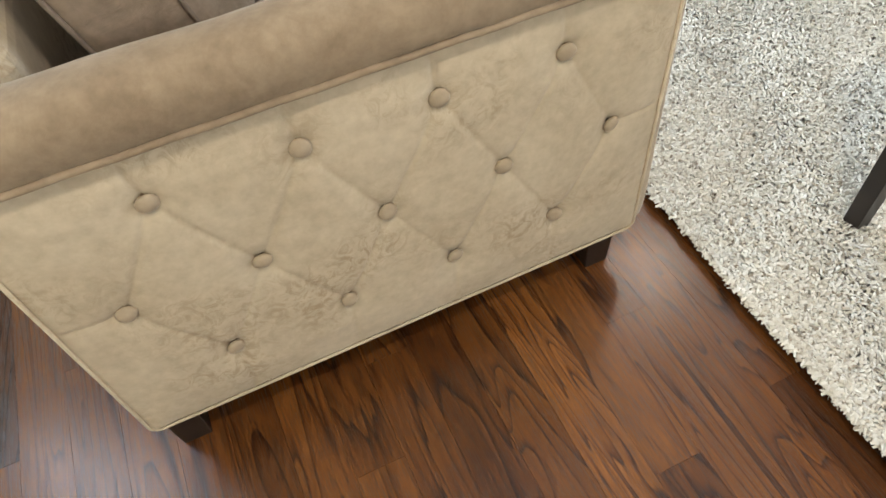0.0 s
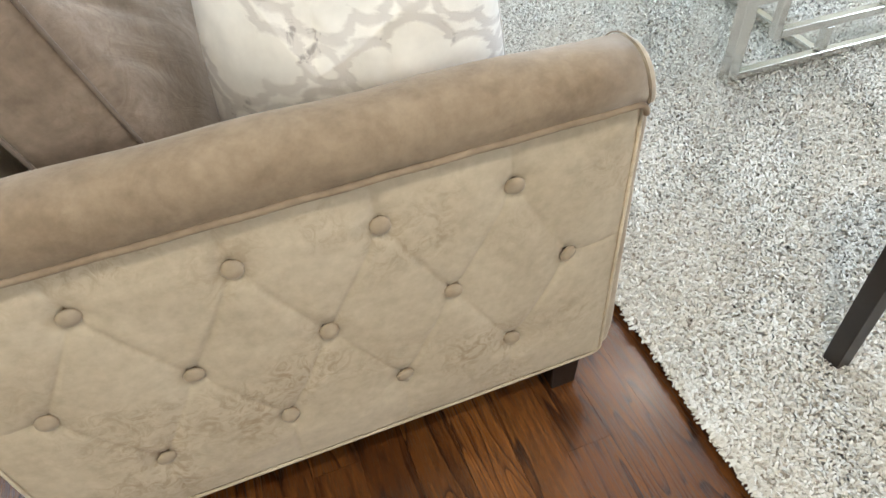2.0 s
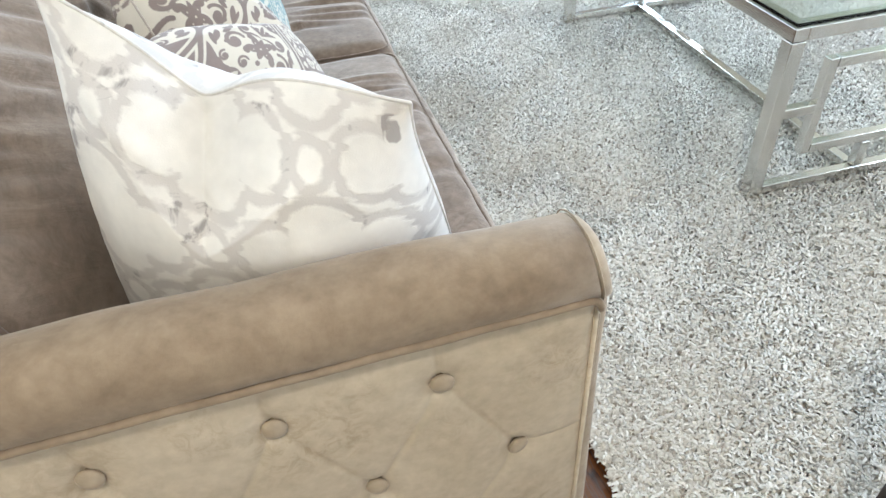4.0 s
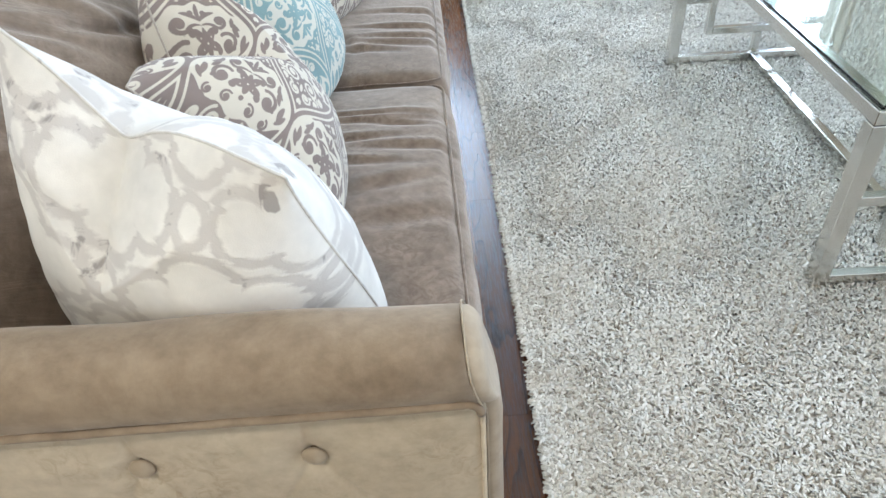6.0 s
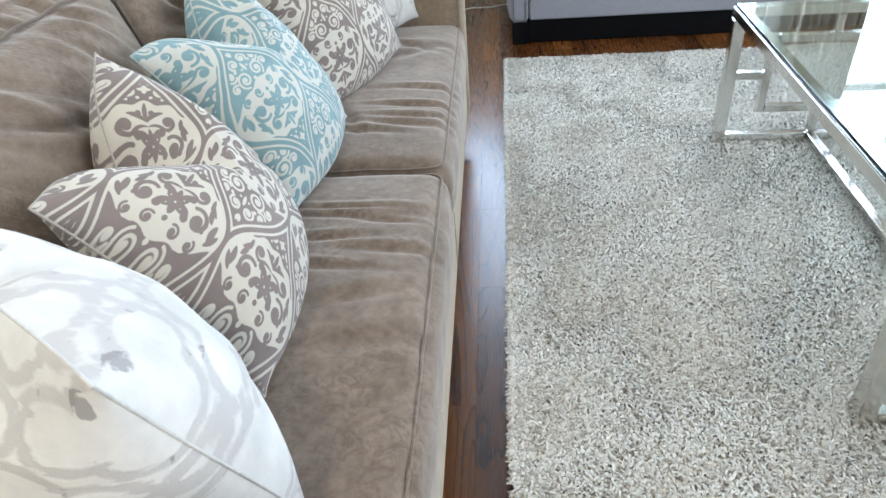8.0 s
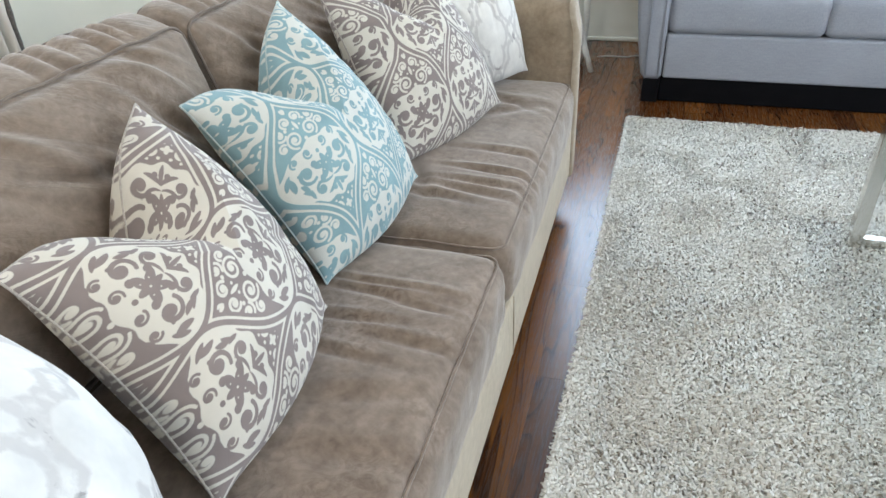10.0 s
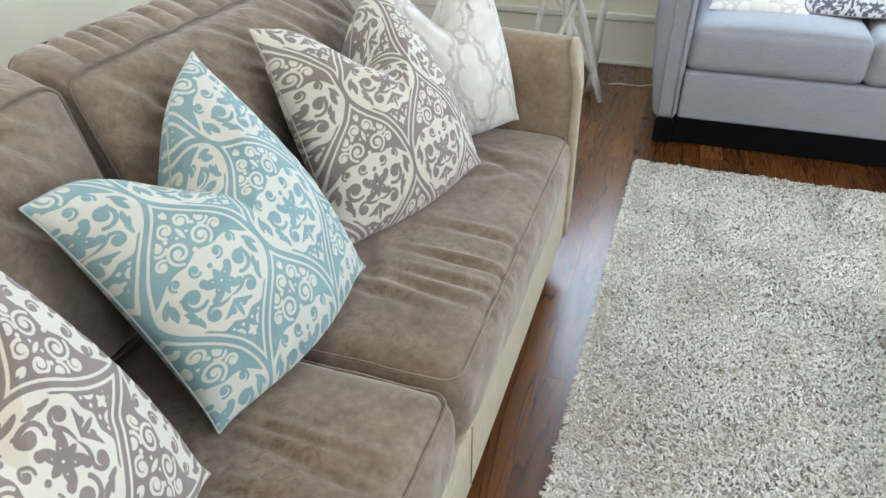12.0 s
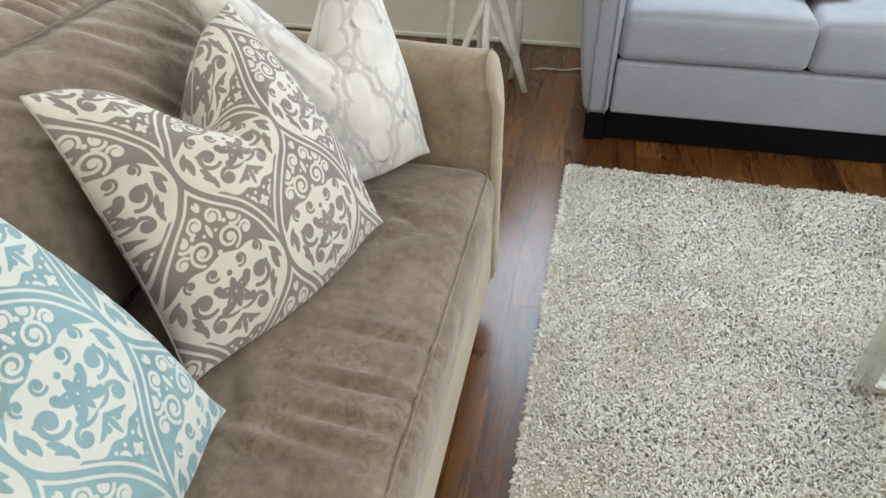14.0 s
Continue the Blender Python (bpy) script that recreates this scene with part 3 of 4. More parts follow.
def window(name, a, b, low, high, at):
    ob = tagged(new(name), "white painted double-hung window", "window", kind="structure")
    ob.matrix_basis = at
    w = 0.055
    part("casing", box(a - 0.09, a, -0.02, 0.0, low - 0.09, high + 0.09), TRIM, ob)
    part("casing", box(b, b + 0.09, -0.02, 0.0, low - 0.09, high + 0.09), TRIM, ob)
    part("casing", box(a, b, -0.02, 0.0, high, high + 0.09), TRIM, ob)
    part("window_sill", box(a - 0.11, b + 0.11, -0.06, 0.0, low - 0.03, low), TRIM, ob)
    for c, d, e, f in ((a, a + w, low, high), (b - w, b, low, high), (a + w, b - w, low, low + w), (a + w, b - w, high - w, high), (a + w, b - w, (low + high) / 2 - w / 2, (low + high) / 2 + w / 2)):
        part("window_frame", box(c, d, 0.02, 0.05, e, f), TRIM, ob)
    return ob


far = pose(0, ROOM_Y1, 0)
rear = pose(0, ROOM_Y0, 0, 0, 0, 180)
left = pose(ROOM_X0, 0, 0, 0, 0, 90)
right = pose(ROOM_X1, 0, 0, 0, 0, -90)
wall_with_openings("wall_north", ROOM_X0 - 0.12, ROOM_X1 + 0.12, ROOM_H, [(a, b, 0.92, 2.42) for a, b in WINDOWS_FAR], far, WALL_GREEN)
wall_with_openings("wall_south", -ROOM_X1 - 0.12, -ROOM_X0 + 0.12, ROOM_H, [(-b, -a, 0.75, 2.25) for a, b in FILL_WINDOWS_REAR[::-1]], rear, WALL)
wall_with_openings("wall_west", ROOM_Y0, ROOM_Y1, ROOM_H, [(*WINDOW_WEST, 1.05, 2.25)], left, WALL)
window("window_8", *WINDOW_WEST, 1.05, 2.25, left)
wall_with_openings("wall_east", -ROOM_Y1, -ROOM_Y0, ROOM_H, [(-b, -a, 0.92, 2.25) for a, b in FILL_WINDOWS_EAST[::-1]], right, WALL)
for i, (a, b) in enumerate(WINDOWS_FAR):
    window("window_%d" % (i + 1), a, b, 0.92, 2.42, far)
# frames for the added fill windows of the wall behind
for i, (a, b) in enumerate(FILL_WINDOWS_REAR):
    window("window_%d" % (i + 4), -b, -a, 0.75, 2.25, rear)
# frames for the added fill windows of the long wall
for i, (a, b) in enumerate(FILL_WINDOWS_EAST):
    window("window_%d" % (i + 6), -b, -a, 0.92, 2.25, right)
tagged(part("ceiling", box(ROOM_X0, ROOM_X1, ROOM_Y0, ROOM_Y1, ROOM_H, ROOM_H + 0.1, 0), CEIL), "flat white painted ceiling", "ceiling", kind="structure")


def curtain(x0, x1, at, cloth, colour):
    """Floor-length drape in regular folds beside a window."""
    ob = tagged(new("curtain"), colour + " linen curtain hanging beside a window", "curtain")
    ob.matrix_basis = at
    n = 60
    verts = []
    for z in (0.03, 0.8, 1.6, 2.38):
        verts += [(x0 + (x1 - x0) * k / n, -0.10 + 0.035 * math.sin(k * 0.85) + 0.01 * math.sin(k * 0.3 + z), z) for k in range(n + 1)]
    faces = [(r * (n + 1) + k, r * (n + 1) + k + 1, (r + 1) * (n + 1) + k + 1, (r + 1) * (n + 1) + k) for r in range(3) for k in range(n)]
    me = mesh_of("drape", verts, faces)
    drape = part("drape", me, cloth, ob)
    solid = drape.modifiers.new("thickness", "SOLIDIFY")
    solid.thickness = 0.004
    part("rod", tube([(x0 - 0.1, -0.10, 2.4), (x1 + 0.1, -0.10, 2.4)], 0.012), DARK_WOOD, ob)


for x, y, _ in CEILING_LAMPS:
    lamp = thing("ceiling_lamp", "recessed round ceiling lamp with a white trim ring", "lamp", (x, y, ROOM_H - 0.001), "recessed ceiling lamps")
    ring = [(0.112 * math.cos(radians(12 * k)), 0.112 * math.sin(radians(12 * k)), -0.004) for k in range(30)]
    part("trim_ring", tube(ring, 0.008, 8, True), TRIM, lamp)
curtain(2.38, 2.78, far, DRAPE, "beige")
curtain(3.22, 3.6, far, DRAPE, "beige")

curtain(2.08, 2.37, left, IVORY_DRAPE, "ivory")
fringe = [(ROOM_X0 + 0.135 + 0.012 * math.sin(z * 9), 2.385 + 0.014 * math.sin(z * 5.3 + 1), z) for z in np.linspace(0.05, 2.36, 60)]
tagged(part("curtain_fringe", tube(fringe, 0.0065, 6, taper=[1 + 0.3 * (k % 2) for k in range(60)]), FRINGE), "dark beaded fringe along the ivory curtain edge", "fringe")


def baseboard(x0, x1, at):
    ob = tagged(new("baseboard"), "tall white painted baseboard with a moulded cap", "baseboard", kind="structure")
    ob.matrix_basis = at
    part("board", box(x0, x1, -0.018, -0.001, 0, 0.224), TRIM, ob)
    part("cap", box(x0, x1, -0.03, -0.001, 0.227, 0.262, 0.008, 3), TRIM, ob)
    part("shoe", box(x0, x1, -0.032, -0.0195, 0, 0.022, 0.006, 3), TRIM, ob)
    return ob


baseboard(ROOM_X0 + 0.04, ROOM_X1 - 0.04, far)
baseboard(ROOM_Y0 + 0.04, ROOM_Y1 - 0.04, left)


# ---- sofa ----
NEAR, FAR_END, MID = 0.857, 2.93, 1.89
BACK_X, FRONT_X = -0.32, 0.554
sofa = thing("sofa", "taupe velvet two-cushion sofa with button-tufted beige arm sides", "sofa", (0.13, MID, 0))
SOFA = Matrix.Translation((-0.13, -MID, 0))


def sofa_part(name, me, material, label="", parent=None):
    return part(name, me, material, parent or sofa, label, SOFA if parent is None else None)


# arm profile as (offset from the outer face towards the seat, height)
ARM_PROFILE = [(0.012, 0.112), (0.010, 0.3), (0.008, 0.5), (0.006, 0.594), (-0.006, 0.610), (-0.013, 0.637), (-0.008, 0.664), (0.012, 0.681), (0.040, 0.683), (0.068, 0.672), (0.088, 0.648), (0.090, 0.610), (0.076, 0.55), (0.072, 0.5), (0.072, 0.3), (0.070, 0.112)]


def top_back(h):
    """The front of the arm leans back towards its crest."""
    t = min(1, max(0, (h - 0.56) / 0.13))
    return 0.018 * t * t * (3 - 2 * t)


def crest(x, h):
    """The roll sinks a little towards its front end."""
    return h - 0.011 * min(1, max(0, (x - FRONT_X + 0.28) / 0.28)) * min(1, max(0, (h - 0.59) / 0.06))


def build_arm(sign, outer):
    prof = smooth_outline(ARM_PROFILE, 5)
    xs = [BACK_X + 0.01, BACK_X + 0.02] + list(np.linspace(BACK_X + 0.06, FRONT_X - 0.09, 24)) + [FRONT_X - 0.020]
    rows = []
    for x in xs:
        k = 0.003 * noise.noise((x * 7, outer, 0)) * (x < FRONT_X - 0.1)
        row = [(x - (top_back(h) if x > FRONT_X - 0.1 else 0), outer + sign * (o + (k if h > 0.62 else 0)), crest(x, h) + (k if h > 0.62 else 0)) for o, h in prof]
        rows.append(row)
    me = loft(rows)
    bm = bmesh.new()
    bm.from_mesh(me)
    bmesh.ops.recalc_face_normals(bm, faces=bm.faces)
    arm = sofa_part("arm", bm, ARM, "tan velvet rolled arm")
    for f in arm.data.polygons:
        f.use_smooth = True
    # front facing panel of the arm, a little proud, with rounded rim
    pr = np.array(prof)
    c = pr.mean(0)
    rows = []
    for x, grow in ((FRONT_X - 0.019, -0.001), (FRONT_X - 0.017, -0.0006), (FRONT_X - 0.012, -0.0015), (FRONT_X - 0.007, -0.005), (FRONT_X - 0.003, -0.011), (FRONT_X - 0.001, -0.018), (FRONT_X, -0.026)):
        row = []
        for o, h in pr:
            d = np.array([o, h]) - c
            d[1] *= 0.35
            d = d / max(1e-6, np.linalg.norm(d))
            row.append((x - top_back(h), outer + sign * (o + d[0] * grow), crest(x, h) + d[1] * grow))
        rows.append(row)
    bm = bmesh.new()
    bm.from_mesh(loft(rows))
    bmesh.ops.recalc_face_normals(bm, faces=bm.faces)
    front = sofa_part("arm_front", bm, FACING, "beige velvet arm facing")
    for f in front.data.polygons:
        f.use_smooth = len(f.vertices) == 4
    line = [(FRONT_X - 0.018 - top_back(h), outer + sign * (o + (-0.003 if o < 0.03 else 0.003)), crest(FRONT_X, h) + 0.002) for o, h in prof]
    sofa_part("piping", tube(line, 0.0011, 6, True), FACING)
    return arm


build_arm(1, NEAR)
build_arm(-1, FAR_END)

BUTTONS = [(-0.148 + 0.1705 * k, 0.533) for k in range(4)] + [(-0.238 + 0.1715 * k, 0.381) for k in range(5)] + [(-0.150 + 0.1715 * k, 0.232) for k in range(4)]


def seg_dist(X, Z, a, b):
    ax, az = a
    dx, dz = b[0] - ax, b[1] - az
    t = np.clip(((X - ax) * dx + (Z - az) * dz) / (dx * dx + dz * dz), 0, 1)
    return np.hypot(X - ax - t * dx, Z - az - t * dz)


def build_side_panel(sign, outer):
    """Tufted outside panel of an arm: pits at the buttons and folded creases between them."""
    x0, x1, z0, z1 = BACK_X, FRONT_X - 0.0225, 0.108, 0.611
    nx, nz = 210, 130
    X, Z = np.meshgrid(np.linspace(x0, x1, nx), np.linspace(z0, z1, nz))
    top, mid, low = BUTTONS[:4], BUTTONS[4:9], BUTTONS[9:]
    folds = []
    for k in range(4):
        folds += [(top[k], mid[k]), (top[k], mid[k + 1]), (low[k], mid[k]), (low[k], mid[k + 1])]
        folds += [(top[k], (top[k][0] - 0.008, z1)), (low[k], (low[k][0] - 0.006, z0))]
    folds += [(mid[0], (x0, mid[0][1] + 0.004)), (mid[4], (x1, mid[4][1] + 0.006))]
    crease = np.full(X.shape, 9.0)
    for a, b in folds:
        crease = np.minimum(crease, seg_dist(X, Z, a, b))
    pit = np.full(X.shape, 9.0)
    for b in BUTTONS:
        pit = np.minimum(pit, np.hypot(X - b[0], Z - b[1]))
    rim = np.minimum(np.minimum(X - x0, x1 - X), np.minimum(Z - z0, z1 - Z))
    depth = 0.009 * np.clip(rim / 0.07, 0, 1) ** 0.6
    depth += 0.0024 * (1 - np.exp(-crease / 0.03)) - 0.0030 * np.exp(-(crease / 0.0024) ** 2) - 0.014 * np.exp(-(pit / 0.018) ** 1.3)
    depth += np.vectorize(lambda a, b: 0.0016 * noise.noise((a * 22, b * 22, 3)))(X, Z)
    depth *= np.clip(rim / 0.006, 0, 1)
    Y = outer + sign * (0.006 - depth)
    verts = np.stack([X, Y, Z], -1).reshape(-1, 3)
    idx = np.arange(nx * nz).reshape(nz, nx)
    q = np.stack([idx[:-1, :-1], idx[:-1, 1:], idx[1:, 1:], idx[1:, :-1]], -1).reshape(-1, 4)
    if sign < 0:
        q = q[:, ::-1]
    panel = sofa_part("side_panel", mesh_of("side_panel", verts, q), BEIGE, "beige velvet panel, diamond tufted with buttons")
    for bx, bz in BUTTONS:
        bm = bmesh.new()
        bmesh.ops.create_uvsphere(bm, u_segments=14, v_segments=8, radius=0.0135)
        bmesh.ops.scale(bm, vec=(1, 0.5, 1), verts=bm.verts)
        bmesh.ops.rotate(bm, matrix=Matrix.Rotation(random.uniform(-0.25, 0.25), 3, "X") @ Matrix.Rotation(random.uniform(-0.25, 0.25), 3, "Z"), verts=bm.verts)
        for f in bm.faces:
            f.smooth = True
        b = part("button", bm, PALE_PIPING, panel)
        b.location = (bx, outer + sign * 0.0015, bz)
    # welt: a stout brown cord along the top, a finer pale one down the sides and along the bottom
    r = 0.016
    top_line = [(x0 + 0.004 + (x1 - x0 - 0.022) * k / 40, outer - sign * 0.009, z1 - 0.002 + 0.0005 * math.sin(k * 1.3)) for k in range(41)]
    top_line += [(x1 - 0.018 + 0.016 * math.sin(radians(15 * k)), outer - sign * 0.008, z1 - 0.018 + 0.016 * math.cos(radians(15 * k))) for k in range(1, 7)]
    sofa_part("welt", tube(top_line, 0.0044, 8), ARM)
    low_line = [(x0, outer + sign * 0.003, z1 - 0.006), (x0, outer + sign * 0.003, z0 + r)]
    low_line += [(x0 + r - r * math.cos(radians(15 * k)), outer + sign * 0.003, z0 + r - r * math.sin(radians(15 * k))) for k in range(1, 6)]
    low_line += [(x0 + r + (x1 - x0 - 2 * r) * k / 30, outer + sign * 0.003, z0 - 0.001) for k in range(31)]
    low_line += [(x1 - r + r * math.sin(radians(15 * k)), outer + sign * 0.003, z0 + r - r * math.cos(radians(15 * k))) for k in range(1, 6)]
    low_line += [(x1, outer + sign * 0.003, z0 + r), (x1, outer + sign * 0.003, z1 - 0.006)]
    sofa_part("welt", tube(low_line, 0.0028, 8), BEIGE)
    return panel


build_side_panel(1, NEAR)
build_side_panel(-1, FAR_END)
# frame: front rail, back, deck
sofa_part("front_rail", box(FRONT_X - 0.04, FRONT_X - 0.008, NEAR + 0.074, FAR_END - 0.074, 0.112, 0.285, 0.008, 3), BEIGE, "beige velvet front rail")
sofa_part("rail_seam", tube([(FRONT_X - 0.0075, 1.955, 0.118), (FRONT_X - 0.0065, 1.955, 0.2), (FRONT_X - 0.0075, 1.955, 0.28)], 0.0014, 6), PALE_PIPING)
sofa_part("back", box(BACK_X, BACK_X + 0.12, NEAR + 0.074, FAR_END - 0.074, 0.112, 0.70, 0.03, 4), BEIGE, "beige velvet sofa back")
sofa_part("deck", box(BACK_X + 0.12, FRONT_X - 0.042, NEAR + 0.074, FAR_END - 0.074, 0.15, 0.265, 0.004), TAUPE)
for lx in (BACK_X + 0.008, FRONT_X - 0.099):
    for ly in (NEAR + 0.02, FAR_END - 0.075):
        bm = box(lx, lx + 0.055, ly, ly + 0.055, 0, 0.116, 0.003)
        for v in bm.verts:
            if v.co.z < 0.02:
                v.co.x += (lx + 0.0275 - v.co.x) * 0.15
                v.co.y += (ly + 0.0275 - v.co.y) * 0.15
        sofa_part("leg", bm, DARK_WOOD, "dark stained tapered wooden leg")


def creases(p, lines, depth):
    """Pull wrinkles: (x, y, angle, length, width) in the plane of the cushion."""
    d = 0
    for x, y, a, l, w in lines:
        u = (p[0] - x) * math.cos(a) + (p[1] - y) * math.sin(a)
        v = -(p[0] - x) * math.sin(a) + (p[1] - y) * math.cos(a)
        d -= depth * math.exp(-(u / l) ** 2) * (math.exp(-(v / w) ** 2) - 0.6 * math.exp(-((v - 2 * w) / w) ** 2))
    return d


def seat_cushion(y0, y1, seed, fold):
    rng = random.Random(seed)
    x0, x1, z0, z1 = 0.0, 0.546, 0.268, 0.437
    L = y1 - y0
    lines = [(rng.uniform(0.06, 0.22), fold + rng.uniform(-0.13, 0.13), rng.gauss(0, 0.12), rng.uniform(0.06, 0.13), rng.uniform(0.007, 0.012)) for _ in range(6)]
    lines += [(rng.uniform(-0.05, 0.2), rng.uniform(-0.4, 0.4) * L, rng.gauss(0, 0.3), rng.uniform(0.05, 0.1), rng.uniform(0.014, 0.022)) for _ in range(4)]

    def shape(q, u):
        crown = 0.022 * (1 - u[0] ** 2) ** 0.6 * (1 - u[1] ** 4)
        if u[2] > -0.99:
            q.z += crown * (u[2] * 0.5 + 0.5)
            q.z += (creases(q, lines[:6], 0.0064) + creases(q, lines[6:], 0.005) + 0.003 * noise.noise((q.x * 9, q.y * 9 + seed, 1))) * max(0, u[2])
        q.x += 0.012 * (1 - u[2] ** 2) * (u[0] > 0.9) * (1 - abs(u[1]) ** 6)
        q.x += 0.004 * noise.noise((q.y * 14, q.z * 30, seed)) * (u[0] > 0.9)
        return q

    body = soft_box((x1 - x0, L - 0.006, z1 - z0), 0.042, (60, 150, 14), shape)
    c = thing("seat_cushion", "taupe velvet seat cushion with piped edges and sitting wrinkles", "cushion", ((x0 + x1) / 2, (y0 + y1) / 2, (z0 + z1) / 2), "sofa seat cushions")
    part("cover", body, TAUPE, c)
    hx, hy, hz = (x1 - x0) / 2 - 0.0105, L / 2 - 0.0135, (z1 - z0) / 2 - 0.0045
    for z in (hz - 0.006, -hz + 0.006):
        ring = []
        for cx, cy, a0 in ((hx - 0.03, hy - 0.03, 0), (-hx + 0.03, hy - 0.03, 90), (-hx + 0.03, -hy + 0.03, 180), (hx - 0.03, -hy + 0.03, 270)):
            ring += [(cx + 0.03 * math.cos(radians(a0 + 18 * k)), cy + 0.03 * math.sin(radians(a0 + 18 * k)), z) for k in range(6)]
        dense = []
        for i, p in enumerate(ring):
            q = ring[(i + 1) % len(ring)]
            steps = max(1, int(math.dist(p, q) / 0.04))
            for s in range(steps):
                t = s / steps
                x, y = p[0] + (q[0] - p[0]) * t, p[1] + (q[1] - p[1]) * t
                crown = 0.022 * max(0, 1 - (x / hx) ** 2) ** 0.6 * max(0, 1 - (y / hy) ** 4) if z > 0 else 0
                dense.append((x, y, z + crown + 0.0015 * math.sin(y * 60 + x * 45)))
        part("piping", tube(dense, 0.0026, 6, True), TAUPE, c)
    return c


seat_cushion(NEAR + 0.075, MID, 1, 0.19)
seat_cushion(MID, FAR_END - 0.075, 2, -0.2)


def back_cushion(y0, y1, seed, lift=0.0):
    """Loose boxed back cushion that leans on the sofa back; its welted top strip is gathered."""
    rng = random.Random(seed)
    L, H, D = y1 - y0, 0.42, 0.12
    lines = [(rng.uniform(0.05, 0.2), rng.uniform(-0.45, 0.42) * L, rng.uniform(2.0, 2.6), rng.uniform(0.06, 0.16), rng.uniform(0.008, 0.014)) for _ in range(24)]

    def shape(q, u):
        base_x = q.x
        belly = 0.085 * (1 - u[1] ** 2) ** 0.7 * (1 - u[2] ** 2) ** 0.7
        q.x += belly * (1 if u[0] > 0 else 0.2) * abs(u[0])
        if u[0] > 0.3:
            q.x += creases((q.z, q.y), lines, 0.0075) * (1 - u[1] ** 4)
            q.x += 0.006 * noise.noise((q.y * 6, q.z * 6, seed)) * (1 - u[1] ** 4)
        if u[2] > 0.9:
            q.z += 0.016 * (abs(math.sin(q.y * 62 + q.x * 16 + 5 * noise.noise((q.y * 9, 0, seed)))) ** 0.7 - 0.6) * (1 - u[0] ** 2)
            q.z += 0.010 * (1 - u[0] ** 2)
        q.z -= 0.006 * abs(u[1]) ** 5 * (u[2] > 0) + 0.42 * base_x * max(0.0, u[2]) ** 2
        q.y *= 1 - 0.03 * (1 - u[2]) * 0.5
        return q

    c = thing("back_cushion", "taupe velvet boxed back cushion, puckered along its piping", "cushion", (0, (y0 + y1) / 2, 0), "sofa back cushions")
    c.matrix_basis = pose(-0.081, (y0 + y1) / 2, 0.648 + lift, 0, -15, 0)
    part("cover", soft_box((D, L - 0.008, H), 0.025, (18, 210, 60), shape), BACK_TAUPE, c)
    for x in (D / 2 - 0.008, -D / 2 + 0.008):
        ring = []
        for cy, cz, a0 in ((L / 2 - 0.035, H / 2 - 0.03, 0), (-L / 2 + 0.035, H / 2 - 0.03, 90), (-L / 2 + 0.035, -H / 2 + 0.03, 180), (L / 2 - 0.035, -H / 2 + 0.03, 270)):
            ring += [(x, cy + 0.028 * math.cos(radians(a0 + 18 * k)), cz + 0.028 * math.sin(radians(a0 + 18 * k))) for k in range(6)]
        dense = []
        for i, p in enumerate(ring):
            q = ring[(i + 1) % len(ring)]
            steps = max(1, int(math.dist(p, q) / 0.03))
            for s in range(steps):
                t = s / steps
                y, z = p[1] + (q[1] - p[1]) * t, p[2] + (q[2] - p[2]) * t
                uy, uz = y / (L / 2), z / (H / 2)
                z2 = z - ((0.006 * min(1, abs(uy)) ** 5 + 0.42 * x * max(0, uz) ** 2) if z > 0 else 0) + 0.002 * math.sin(y * 55 + seed)
                dense.append((x + 0.012 * (1 if x > 0 else 0) * max(0, 1 - uy * uy), y * (1 - 0.03 * (1 - uz) * 0.5), z2))
        part("piping", tube(dense, 0.0029, 6, True), PIPING, c)
    return c


back_cushion(NEAR + 0.094, MID + 0.022, 3)
back_cushion(MID + 0.024, FAR_END - 0.094, 4)

# ---- pillows on the sofa ----
pillow("ivory throw pillow with a soft grey trellis print against the arm", TRELLIS, LATTICE,
       [(0.05, 1.08, 0.47), (0.435, 1.06, 0.47), (0.375, 0.95, 0.80), (0.085, 1.13, 0.885)], 0.115, 0.055, 5, spot=(0.03, 0.06), dent_at=-0.2, dent_depth=0.5, full=0.07, near_side=-0.03, thick=1.25, n=250, top_soft=0.75, facet=0.75, apex=0.15, crisp=0.8, push=0.0, brushed=True)
pillow("taupe and ivory damask throw pillow with a chopped top", DAMASK_GREY, DAMASK,
       [(0.335, 1.24, 0.47), (0.295, 1.615, 0.47), (0.061, 1.595, 0.806), (0.135, 1.255, 0.755)], 0.12, 0.105, 6, spot=(0.02, 0.03), full=0.10, turned=True, near_side=0.09)
pillow("aqua and ivory damask throw pillow with a chopped top", DAMASK_BLUE, DAMASK,
       [(0.265, 1.69, 0.465), (0.295, 2.085, 0.475), (0.04, 2.07, 0.837), (0.06, 1.695, 0.77)], 0.11, 0.12, 7, spot=(0.03, 0.22), full=0.10)
pillow("taupe and ivory damask throw pillow with a chopped top", DAMASK_GREY, DAMASK,
       [(0.225, 2.135, 0.466), (0.375, 2.55, 0.475), (0.13, 2.60, 0.835), (0.052, 2.222, 0.835)], 0.11, 0.14, 8, spot=(0.145, 0.14), full=0.08)
pillow("ivory throw pillow with grey trellis print in the sofa corner", TRELLIS, LATTICE,
       [(0.22, 2.62, 0.47), (0.40, 2.825, 0.475), (0.29, 2.835, 0.87), (0.05, 2.61, 0.86)], 0.09, 0.16, 9, spot=(0.08, 0.02), turned=True, n=250)


